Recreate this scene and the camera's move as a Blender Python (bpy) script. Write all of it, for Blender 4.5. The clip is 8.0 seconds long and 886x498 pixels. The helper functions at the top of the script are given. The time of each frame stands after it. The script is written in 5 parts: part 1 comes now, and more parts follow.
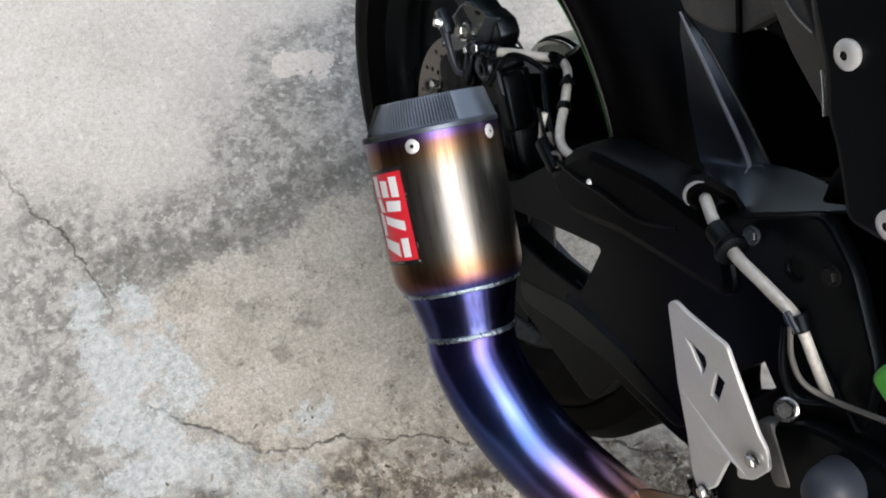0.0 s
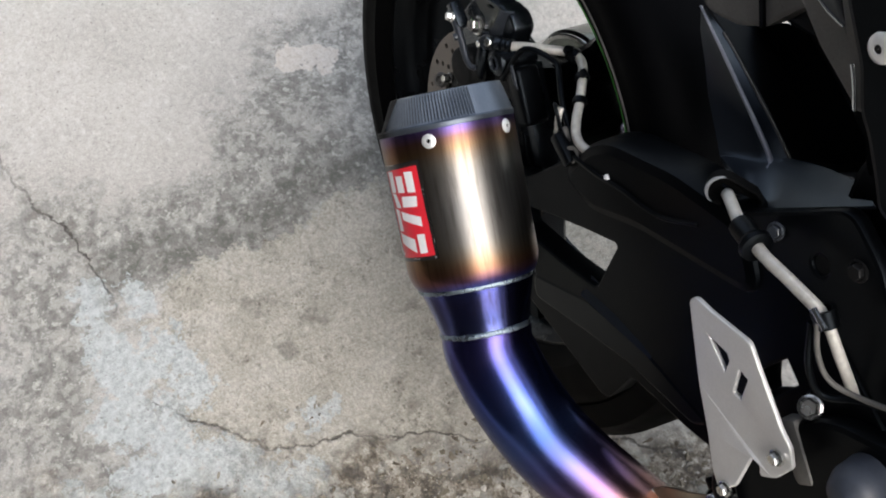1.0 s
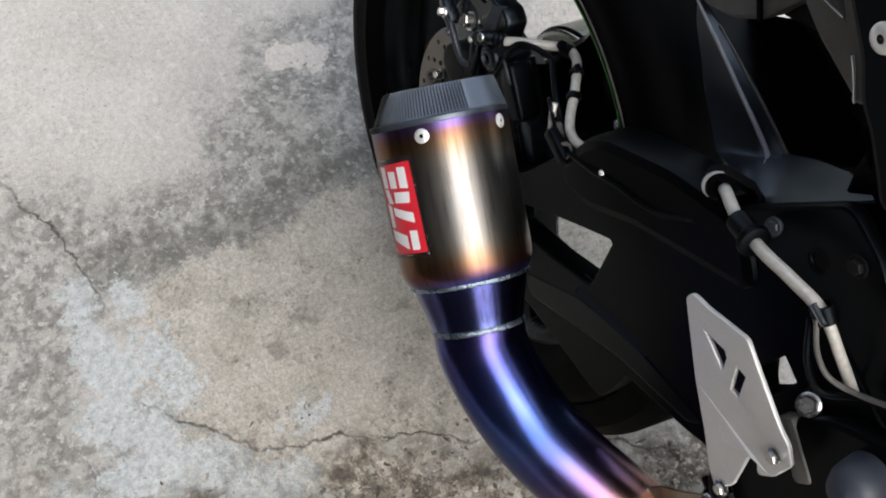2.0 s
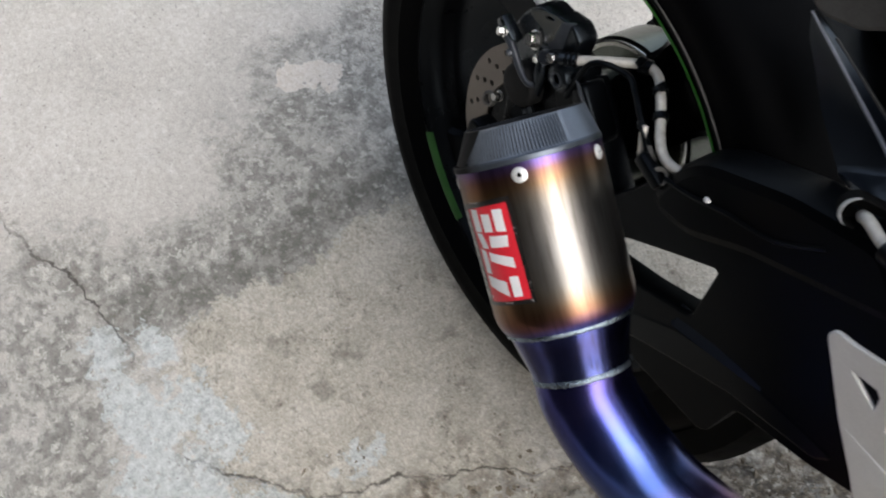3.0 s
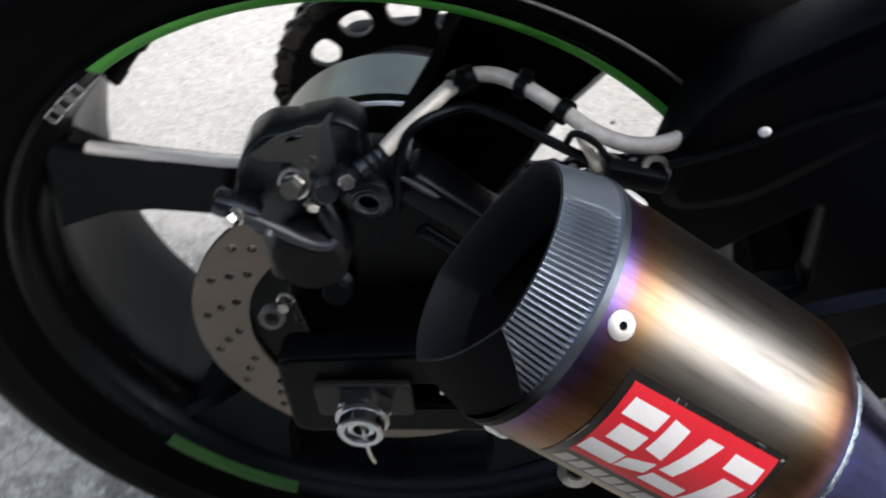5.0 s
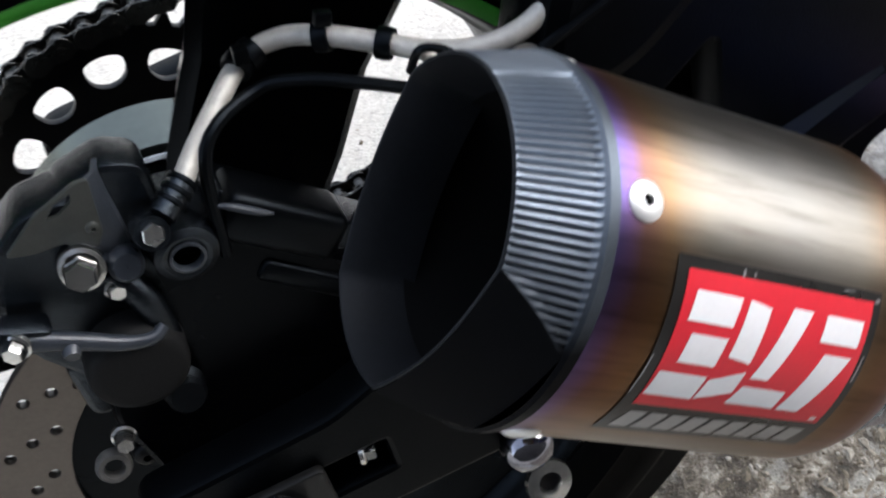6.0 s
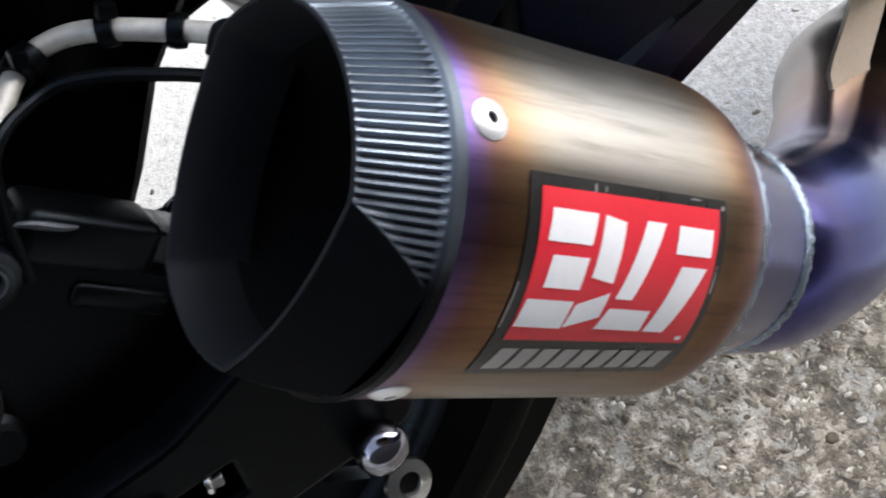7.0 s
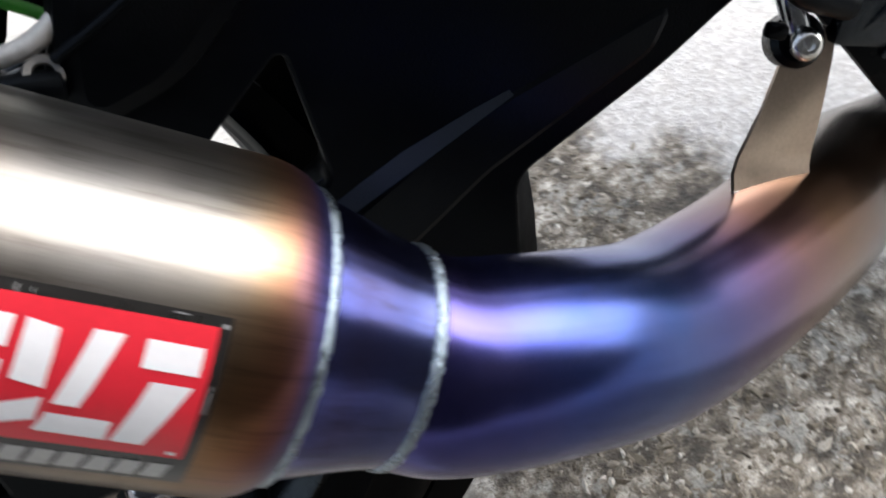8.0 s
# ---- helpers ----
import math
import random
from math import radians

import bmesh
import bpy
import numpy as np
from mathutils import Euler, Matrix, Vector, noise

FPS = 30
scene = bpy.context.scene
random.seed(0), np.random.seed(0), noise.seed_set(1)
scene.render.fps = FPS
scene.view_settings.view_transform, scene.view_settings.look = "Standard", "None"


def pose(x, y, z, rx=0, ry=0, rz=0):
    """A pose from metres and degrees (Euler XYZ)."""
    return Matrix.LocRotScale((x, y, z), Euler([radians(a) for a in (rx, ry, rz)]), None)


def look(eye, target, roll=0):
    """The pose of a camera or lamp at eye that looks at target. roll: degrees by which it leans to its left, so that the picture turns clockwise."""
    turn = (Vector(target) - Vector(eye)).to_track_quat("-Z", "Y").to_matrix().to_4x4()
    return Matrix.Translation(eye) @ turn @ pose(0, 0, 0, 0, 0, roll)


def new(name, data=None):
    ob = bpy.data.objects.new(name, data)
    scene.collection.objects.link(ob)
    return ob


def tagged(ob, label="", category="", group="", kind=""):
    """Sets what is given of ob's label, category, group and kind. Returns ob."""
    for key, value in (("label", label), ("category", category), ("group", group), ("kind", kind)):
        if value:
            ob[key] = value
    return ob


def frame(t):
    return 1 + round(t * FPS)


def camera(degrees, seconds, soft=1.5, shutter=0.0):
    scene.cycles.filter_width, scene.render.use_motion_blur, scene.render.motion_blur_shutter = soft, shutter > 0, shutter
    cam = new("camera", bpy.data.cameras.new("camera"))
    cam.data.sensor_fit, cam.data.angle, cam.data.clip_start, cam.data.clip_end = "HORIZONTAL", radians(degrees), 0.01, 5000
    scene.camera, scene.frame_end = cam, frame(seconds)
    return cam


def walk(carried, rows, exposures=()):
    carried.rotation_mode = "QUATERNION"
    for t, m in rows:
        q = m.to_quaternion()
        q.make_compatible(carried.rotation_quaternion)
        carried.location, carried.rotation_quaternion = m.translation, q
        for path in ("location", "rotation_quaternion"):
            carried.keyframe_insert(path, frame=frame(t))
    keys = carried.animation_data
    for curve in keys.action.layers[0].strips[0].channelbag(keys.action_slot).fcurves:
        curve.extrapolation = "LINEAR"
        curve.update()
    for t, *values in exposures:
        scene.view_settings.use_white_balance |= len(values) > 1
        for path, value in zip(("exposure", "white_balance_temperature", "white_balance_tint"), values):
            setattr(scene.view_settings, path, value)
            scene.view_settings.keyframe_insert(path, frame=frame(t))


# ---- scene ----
cam = camera(42.51, 8.0, soft=1.95, shutter=0.36)
# t, place, turn
PATH = [
    (0.0, 0.6250, -0.4015, 1.2621, 31.41, 2.40, 61.90),
    (0.5, 0.6280, -0.4003, 1.2674, 31.28, 2.42, 61.81),
    (1.0, 0.6112, -0.4164, 1.2550, 31.18, 2.04, 61.69),
    (2.3, 0.6052, -0.4208, 1.2355, 31.26, 1.40, 61.17),
    (2.5, 0.5777, -0.4271, 1.2281, 31.02, 1.47, 60.42),
    (3.0, 0.4929, -0.4736, 1.2113, 30.61, 1.59, 57.05),
    (3.5, 0.4282, -0.5004, 1.1954, 29.88, 2.41, 53.60),
    (4.0, 0.4028, -0.4583, 1.1307, 30.13, 5.83, 45.76),
    (4.2, 0.3814, -0.4296, 1.1068, 30.67, 7.49, 41.03),
    (4.5, 0.2816, -0.4109, 1.0680, 31.29, 8.22, 28.66),
    (4.7, 0.1999, -0.4048, 0.9935, 32.32, 7.09, 17.11),
    (5.0, 0.1226, -0.3920, 0.9263, 31.29, 6.33, 2.63),
    (5.2, 0.1136, -0.3810, 0.9075, 32.40, 7.03, -4.72),
    (6.3, 0.0136, -0.3330, 0.7647, 33.65, 5.51, -29.84),
    (6.5, 0.0004, -0.3266, 0.7564, 33.92, 4.10, -32.86),
    (6.8, 0.0137, -0.3417, 0.7676, 34.78, 3.01, -36.13),
    (7.0, 0.0262, -0.3491, 0.7649, 35.15, 3.15, -37.16),
    (7.5, 0.0919, -0.3768, 0.7656, 35.16, 5.15, -36.30),
    (8.0, 0.2415, -0.4196, 0.7376, 36.60, 10.86, -19.88),
]
walk(cam, [(t, pose(x, y, z, rx, ry, rz)) for t, x, y, z, rx, ry, rz in PATH], exposures=[(0.0, 0.78, 6500, 10), (2.5, 0.60, 6500, 10), (4.2, 0.67, 6500, 10), (5.0, 0.96, 6400, 10), (6.5, 1.17, 6150, 10), (8.0, 1.19, 6300, 10)])

# ---------------------------------------------------------------- light
world = bpy.data.worlds.new("world")
scene.world = world
world.use_nodes = True
wt = world.node_tree
sky = wt.nodes.new("ShaderNodeTexSky")
sky.sky_type, sky.sun_disc = "NISHITA", False
sky.sun_elevation, sky.sun_rotation = radians(41), radians(90)
sky.air_density, sky.dust_density = 1.0, 3.0
wt.nodes["Background"].inputs["Strength"].default_value = 0.232
haze = wt.nodes.new("ShaderNodeHueSaturation")
haze.inputs["Saturation"].default_value = 0.5
wt.links.new(sky.outputs[0], haze.inputs["Color"])
wt.links.new(haze.outputs[0], wt.nodes["Background"].inputs[0])
sun_data = bpy.data.lights.new("sun", "SUN")
sun_data.energy, sun_data.angle, sun_data.color = 0.36, radians(44), (1.0, 0.98, 0.95)
sun = new("sun", sun_data)
sun.matrix_world = look((4, 0.2, 3.5), (0, 0, 0))


# ---------------------------------------------------------------- materials
def nodes(name):
    m = bpy.data.materials.new(name)
    m.use_nodes = True
    t = m.node_tree
    return m, t, t.nodes["Principled BSDF"]


def node(t, kind, **values):
    n = t.nodes.new("ShaderNode" + kind)
    for k, v in values.items():
        if k in n.inputs:
            n.inputs[k].default_value = v
    return n


def math_node(t, op, a, b=None, c=None):
    n = t.nodes.new("ShaderNodeMath")
    n.operation = op
    for i, v in enumerate((a, b, c)):
        if v is None:
            continue
        if isinstance(v, (int, float)):
            n.inputs[i].default_value = v
        else:
            t.links.new(v, n.inputs[i])
    return n.outputs[0]


def ramp(t, fac, stops, mode="LINEAR"):
    n = t.nodes.new("ShaderNodeValToRGB")
    n.color_ramp.interpolation = mode
    e = n.color_ramp.elements
    while len(e) < len(stops):
        e.new(0.5)
    for el, (p, c) in zip(e, stops):
        el.position = p
        el.color = (*c, 1) if len(c) == 3 else c
    t.links.new(fac, n.inputs[0])
    return n.outputs[0]


def mix(t, fac, a, b, mode="MIX"):
    n = t.nodes.new("ShaderNodeMix")
    n.data_type, n.blend_type = "RGBA", mode
    for s, v in ((n.inputs[0], fac), (n.inputs[6], a), (n.inputs[7], b)):
        if isinstance(v, (int, float)):
            s.default_value = v
        elif isinstance(v, tuple):
            s.default_value = (*v, 1)
        else:
            t.links.new(v, s)
    return n.outputs[2]


def noise_of(t, vec, scale, detail=4.0, rough=0.55):
    n = node(t, "TexNoise", Scale=scale, Detail=detail, Roughness=rough)
    if vec is not None:
        t.links.new(vec, n.inputs["Vector"])
    return n.outputs[0]


def bump(t, b, height, strength, distance=0.001, after=None):
    n = node(t, "Bump", Strength=strength, Distance=distance)
    t.links.new(height, n.inputs["Height"])
    if after is not None:
        t.links.new(after, n.inputs["Normal"])
    t.links.new(n.outputs[0], b.inputs["Normal"])
    return n.outputs[0]


def plain(name, color, rough=0.5, metal=0.0, vary=0.25, scale=60.0, relief=0.15, spec=0.5, cool=False):
    """A surface of one colour with grain and dust at two scales."""
    m, t, b = nodes(name)
    co = t.nodes.new("ShaderNodeTexCoord").outputs["Object"]
    fine, broad = noise_of(t, co, scale * 8, 3), noise_of(t, co, scale * 0.6, 4)
    both = math_node(t, "MULTIPLY_ADD", fine, 0.4, math_node(t, "MULTIPLY", broad, 0.6))
    lo, hi = [tuple(min(1.0, c * k) for c in color) for k in (1 - vary, 1 + vary)]
    t.links.new(ramp(t, both, [(0.3, lo), (0.7, hi)]), b.inputs["Base Color"])
    r = math_node(t, "MULTIPLY_ADD", broad, 0.25, rough - 0.125)
    t.links.new(r, b.inputs["Roughness"])
    b.inputs["Metallic"].default_value = metal
    b.inputs["Specular IOR Level"].default_value = spec
    if cool:
        b.inputs["Specular Tint"].default_value = (0.72, 0.86, 1.0, 1.0)
    if relief:
        bump(t, b, fine, relief, 0.0004)
    return m


BLACK_PLASTIC = plain("black plastic", (0.0012, 0.0014, 0.0018), 0.36, relief=0.3, scale=90, spec=0.13, cool=True)
MATT_PLASTIC = plain("matt plastic", (0.0008, 0.001, 0.0014), 0.38, relief=0.4, scale=120, spec=0.07, cool=True)
SATIN_PLASTIC = plain("satin plastic", (0.004, 0.0052, 0.008), 0.34, relief=0.3, scale=120, spec=0.6, cool=True)
BLACK_PAINT = plain("black paint", (0.001, 0.001, 0.0013), 0.28, relief=0.1, scale=40, spec=0.08, cool=True)
CAST_BLACK = plain("black cast alloy", (0.0028, 0.0034, 0.0045), 0.19, relief=0.7, scale=170, spec=0.6, cool=True)
WHEEL_BLACK = plain("satin black wheel paint", (0.0015, 0.0015, 0.0018), 0.3, relief=0.1, scale=40, spec=0.2, cool=True)
SPOKE_BLACK = plain("gloss black wheel paint", (0.0012, 0.0012, 0.0015), 0.16, relief=0.05, scale=40, spec=0.1, cool=True)
GREY_COAT = plain("grey coated metal", (0.10, 0.096, 0.09), 0.5, metal=0.2, relief=0.2)
RUBBER = plain("tyre rubber", (0.0009, 0.001, 0.0013), 0.55, relief=0.4, scale=80, spec=0.04)
HOSE = plain("braided hose", (0.50, 0.485, 0.445), 0.36, metal=0.2, relief=0.5, scale=300)
STEEL = plain("bright steel", (0.62, 0.62, 0.6), 0.25, metal=1.0, vary=0.12)
ZINC = plain("zinc plated steel", (0.44, 0.46, 0.48), 0.2, metal=1.0, vary=0.2)
CHROME = plain("chrome", (0.25, 0.25, 0.285), 0.1, metal=1.0, vary=0.1, relief=0)
ALLOY = plain("brushed alloy plate", (0.66, 0.655, 0.645), 0.45, metal=0.45, vary=0.08, relief=0.15)
DISC = plain("brake disc steel", (0.15, 0.132, 0.117), 0.38, metal=0.85, vary=0.15)
DARK_STEEL = plain("dark steel", (0.012, 0.012, 0.0125), 0.45, metal=0.4, spec=0.2)
GREEN = plain("green tape", (0.065, 0.38, 0.04), 0.35, vary=0.1)
DARK_GREEN = plain("darker green tape", (0.022, 0.10, 0.017), 0.45, vary=0.35, scale=80)
WHITE = plain("white print", (0.75, 0.75, 0.76), 0.4, vary=0.05)
RED = plain("red print", (0.62, 0.02, 0.035), 0.35, vary=0.08)
STICKER = plain("black sticker vinyl", (0.012, 0.011, 0.01), 0.3, vary=0.2)
SILVER = plain("silver print", (0.35, 0.35, 0.35), 0.35, metal=0.5, vary=0.15)
LINER = plain("dark outlet metal", (0.0095, 0.0105, 0.0125), 0.55, metal=0.4, spec=0.2)
# up axis and height below which the end cap's shade is painted in
SHADE_SIDE = (0.63165, -0.05859, 0.77304)
SHADE_LEVEL = 0.2225


def darkened(name, color, rough, metal):
    """Anodised metal with shade painted near black on the lower side of the silencer's end."""
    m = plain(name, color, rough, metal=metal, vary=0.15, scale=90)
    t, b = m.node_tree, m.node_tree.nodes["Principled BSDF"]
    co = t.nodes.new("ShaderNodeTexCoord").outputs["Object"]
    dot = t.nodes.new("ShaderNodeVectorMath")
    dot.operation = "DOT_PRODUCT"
    dot.inputs[1].default_value = SHADE_SIDE
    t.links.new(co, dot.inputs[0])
    edge = math_node(t, "ADD", dot.outputs["Value"], math_node(t, "MULTIPLY_ADD", noise_of(t, co, 70, 4), 0.016, -0.008 - SHADE_LEVEL))
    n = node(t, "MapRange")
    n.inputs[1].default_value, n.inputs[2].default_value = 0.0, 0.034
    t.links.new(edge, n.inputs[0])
    lit = n.outputs[0]
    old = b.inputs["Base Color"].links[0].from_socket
    t.links.new(mix(t, lit, (0.0042, 0.0044, 0.005), old), b.inputs["Base Color"])
    t.links.new(math_node(t, "MULTIPLY", lit, metal), b.inputs["Metallic"])
    t.links.new(math_node(t, "MULTIPLY_ADD", lit, 0.46, 0.03), b.inputs["Specular IOR Level"])
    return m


CAP = darkened("anodised end cap", (0.160, 0.190, 0.232), 0.44, 0.85)
BAND = darkened("dark anodised band", (0.085, 0.101, 0.124), 0.40, 0.85)
# darker colour paints in the shade between the ribs
GROOVE = darkened("shaded rib grooves", (0.02, 0.024, 0.03), 0.5, 0.6)
RIVET = plain("rivet alloy", (0.78, 0.78, 0.77), 0.38, metal=0.6, vary=0.08)
HUB = plain("grey hub metal", (0.085, 0.095, 0.083), 0.22, metal=0.9, vary=0.3, scale=40)
SATIN = plain("satin black alloy", (0.034, 0.04, 0.05), 0.32, metal=0.2, relief=0.3, scale=150)
COVER_GREY = plain("dull grey sheet", (0.036, 0.039, 0.035), 0.45, relief=0.2, scale=90, spec=0.35)
BOSS_BLACK = plain("dull black casting", (0.0075, 0.0077, 0.0080), 0.6, relief=0.5, scale=160, spec=0.12)
# near-black flats: the shade on them is put into the colour
FACET = plain("facet in painted shade", (0.0042, 0.0044, 0.005), 0.5, spec=0.015, relief=0.2, scale=150)
FIN_HIGHLIGHT = plain("pale fin highlight", (0.24, 0.255, 0.3), 0.38, relief=0.2, spec=0.6)
SOOT = plain("sooty inside", (0.003, 0.003, 0.003), 0.85, spec=0.1)


def tinted(name, stops, rough=0.27, brush=900.0, side_tone=False, wear=1.0):
    """Heat-tinted titanium: colour by the way along the part, U of its map."""
    m, t, b = nodes(name)
    uv = t.nodes.new("ShaderNodeTexCoord").outputs["UV"]
    sep = t.nodes.new("ShaderNodeSeparateXYZ")
    t.links.new(uv, sep.inputs[0])
    co = t.nodes.new("ShaderNodeTexCoord").outputs["Object"]
    wob = noise_of(t, co, 22, 3)
    u = math_node(t, "ADD", sep.outputs[0], math_node(t, "MULTIPLY_ADD", wob, 0.07, -0.035))
    col = ramp(t, u, stops)
    if side_tone:
        # upper side mixed to silver, painting in its sky reflection
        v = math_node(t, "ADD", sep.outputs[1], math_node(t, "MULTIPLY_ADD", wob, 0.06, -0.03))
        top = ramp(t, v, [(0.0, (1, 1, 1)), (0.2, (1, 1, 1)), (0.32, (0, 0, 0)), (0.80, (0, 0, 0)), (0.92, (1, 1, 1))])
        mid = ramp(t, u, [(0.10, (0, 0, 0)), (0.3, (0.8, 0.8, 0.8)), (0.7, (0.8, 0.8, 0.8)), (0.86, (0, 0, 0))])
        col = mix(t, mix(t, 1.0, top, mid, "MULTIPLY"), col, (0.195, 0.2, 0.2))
        # outer face browner and darker: heat tint plus painted darkening
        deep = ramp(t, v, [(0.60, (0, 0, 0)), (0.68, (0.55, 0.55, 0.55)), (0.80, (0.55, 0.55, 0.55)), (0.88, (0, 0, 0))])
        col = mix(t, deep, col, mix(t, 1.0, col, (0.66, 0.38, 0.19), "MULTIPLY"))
    # wiping marks along the part
    wipe = t.nodes.new("ShaderNodeMapping")
    wipe.inputs["Scale"].default_value = (2.2, 75.0, 1.0)
    t.links.new(uv, wipe.inputs[0])
    streak = noise_of(t, wipe.outputs[0], 1.0, 5, 0.65)
    col = mix(t, wear, col, ramp(t, streak, [(0.34, (0.64, 0.62, 0.6)), (0.5, (0.95, 0.94, 0.93)), (0.68, (1.08, 1.07, 1.05))]), "MULTIPLY")
    blot = noise_of(t, co, 55, 5)
    col = mix(t, math_node(t, "MULTIPLY", blot, 0.16), col, (0.25, 0.18, 0.14), "MIX")
    t.links.new(col, b.inputs["Base Color"])
    b.inputs["Metallic"].default_value = 1.0
    mp = t.nodes.new("ShaderNodeMapping")
    mp.inputs["Scale"].default_value = (brush, 6.0, 1.0)
    t.links.new(uv, mp.inputs[0])
    line = noise_of(t, mp.outputs[0], 1.0, 3)
    t.links.new(math_node(t, "MULTIPLY_ADD", line, 0.08, math_node(t, "MULTIPLY_ADD", blot, 0.1, rough - 0.09)), b.inputs["Roughness"])
    bump(t, b, line, 0.03 * wear, 0.0003)
    return m


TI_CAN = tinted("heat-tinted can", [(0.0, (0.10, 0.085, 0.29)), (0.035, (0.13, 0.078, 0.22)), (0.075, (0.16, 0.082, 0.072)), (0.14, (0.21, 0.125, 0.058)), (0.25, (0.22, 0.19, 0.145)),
                                    (0.5, (0.222, 0.216, 0.2)), (0.72, (0.21, 0.18, 0.135)), (0.82, (0.20, 0.128, 0.07)), (0.89, (0.18, 0.09, 0.06)), (0.94, (0.15, 0.07, 0.11)), (0.975, (0.08, 0.075, 0.28)), (1.0, (0.05, 0.085, 0.36))], rough=0.32, side_tone=True)
TI_CONE = tinted("heat-tinted cone", [(0.0, (0.05, 0.07, 0.26)), (0.3, (0.042, 0.05, 0.17)), (0.7, (0.034, 0.05, 0.17)), (1.0, (0.07, 0.095, 0.25))], rough=0.2)
# heat tint first; the last near-black stops paint the bike's dark reflection
TI_PIPE = tinted("heat-tinted pipe with painted dark end", [(0.0, (0.042, 0.038, 0.17)), (0.08, (0.035, 0.057, 0.24)), (0.18, (0.036, 0.082, 0.28)), (0.24, (0.056, 0.070, 0.23)), (0.31, (0.105, 0.066, 0.17)),
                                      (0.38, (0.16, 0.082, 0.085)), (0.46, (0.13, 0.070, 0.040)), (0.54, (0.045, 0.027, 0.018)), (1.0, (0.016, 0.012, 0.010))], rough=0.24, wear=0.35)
WELD = plain("weld bead", (0.24, 0.295, 0.35), 0.28, metal=1.0, vary=0.35, scale=200, relief=1.0)
STRAP = plain("bronzed steel strap", (0.52, 0.43, 0.34), 0.34, metal=1.0, vary=0.15)


# ---------------------------------------------------------------- shape helpers
def part(name, shape, material, parent, label="", angle=35, m=None):
    """One mesh object from a bmesh or a mesh, under a thing or a part."""
    if isinstance(shape, bmesh.types.BMesh):
        me = bpy.data.meshes.new(name)
        shape.normal_update()
        shape.to_mesh(me)
        shape.free()
    else:
        me = shape
    if material and not me.materials:
        me.materials.append(material)
    if angle:
        me.shade_smooth()
        me.set_sharp_from_angle(angle=radians(angle))
    ob = new(name, me)
    if parent:
        ob.parent = parent
    if m is not None:
        ob.matrix_basis = m
    if label:
        ob["label"] = label
    return ob


def rings(bm, loops, us=None, closed=False, wrap=True):
    """Skin a list of rings of points; U runs along the rings, V round them."""
    uv = bm.loops.layers.uv.verify()
    n = len(loops[0])
    vs = [[bm.verts.new(p) for p in loop] for loop in loops]
    us = us or [i / max(1, len(loops) - 1) for i in range(len(loops))]
    rows = [(i, i + 1) for i in range(len(loops) - 1)] + ([(len(loops) - 1, 0)] if closed else [])
    for i, j in rows:
        for k in range(n if wrap else n - 1):
            k2 = (k + 1) % n
            f = bm.faces.new((vs[i][k], vs[i][k2], vs[j][k2], vs[j][k]))
            for lp, (a, b) in zip(f.loops, ((i, k), (i, k + 1), (j, k + 1), (j, k))):
                lp[uv].uv = (us[a], b / n)
    return vs


def frame_of(axis, hint=(0, 0, 1)):
    axis = Vector(axis).normalized()
    up = Vector(hint) - axis * axis.dot(Vector(hint))
    up.normalize()
    return axis, up, up.cross(axis)


def lathe(origin, axis, profile, seg=64, closed=False, bm=None, us=None, hint=(0, 0, 1), arc=None):
    """Turn (radius, station) pairs about an axis."""
    bm = bm or bmesh.new()
    ax, up, side = frame_of(axis, hint)
    o = Vector(origin)
    a0, a1 = arc or (0.0, 360.0)
    n = seg if arc is None else seg + 1
    angles = [radians(a0 + (a1 - a0) * i / seg) for i in range(n)]
    rings(bm, [[o + ax * s + (up * math.cos(a) + side * math.sin(a)) * r for a in angles] for r, s in profile], us, closed, arc is None)
    bmesh.ops.recalc_face_normals(bm, faces=bm.faces)
    return bm


def smooth_line(points, steps=8):
    """Catmull-Rom through the points."""
    p = [Vector(q) for q in points]
    p = [2 * p[0] - p[1]] + p + [2 * p[-1] - p[-2]]
    out = []
    for i in range(1, len(p) - 2):
        a, b, c, d = p[i - 1:i + 3]
        for k in range(steps):
            t = k / steps
            out.append(0.5 * (2 * b + (c - a) * t + (2 * a - 5 * b + 4 * c - d) * t * t + (3 * b - a - 3 * c + d) * t ** 3))
    return out + [p[-2]]


def tube(points, radius, seg=24, steps=8, caps=True, bm=None):
    """A round tube along a smooth line; radius is a number or a function of 0..1."""
    bm = bm or bmesh.new()
    line = smooth_line(points, steps) if steps else [Vector(q) for q in points]
    ways = [(line[min(i + 1, len(line) - 1)] - line[max(i - 1, 0)]).normalized() for i in range(len(line))]
    up = frame_of(ways[0], (0.1, 0.2, 1))[1]
    loops, us, run = [], [], 0.0
    for i, (p, w) in enumerate(zip(line, ways)):
        up = (up - w * w.dot(up)).normalized()
        side = up.cross(w)
        run += (p - line[i - 1]).length if i else 0
        us.append(run)
        r = radius(i / (len(line) - 1)) if callable(radius) else radius
        loops.append([p + (up * math.cos(a) + side * math.sin(a)) * r for a in (2 * math.pi * k / seg for k in range(seg))])
    vs = rings(bm, loops, [u / run for u in us])
    if caps:
        bm.faces.new(vs[0]), bm.faces.new(vs[-1])
    bmesh.ops.recalc_face_normals(bm, faces=bm.faces)
    return bm


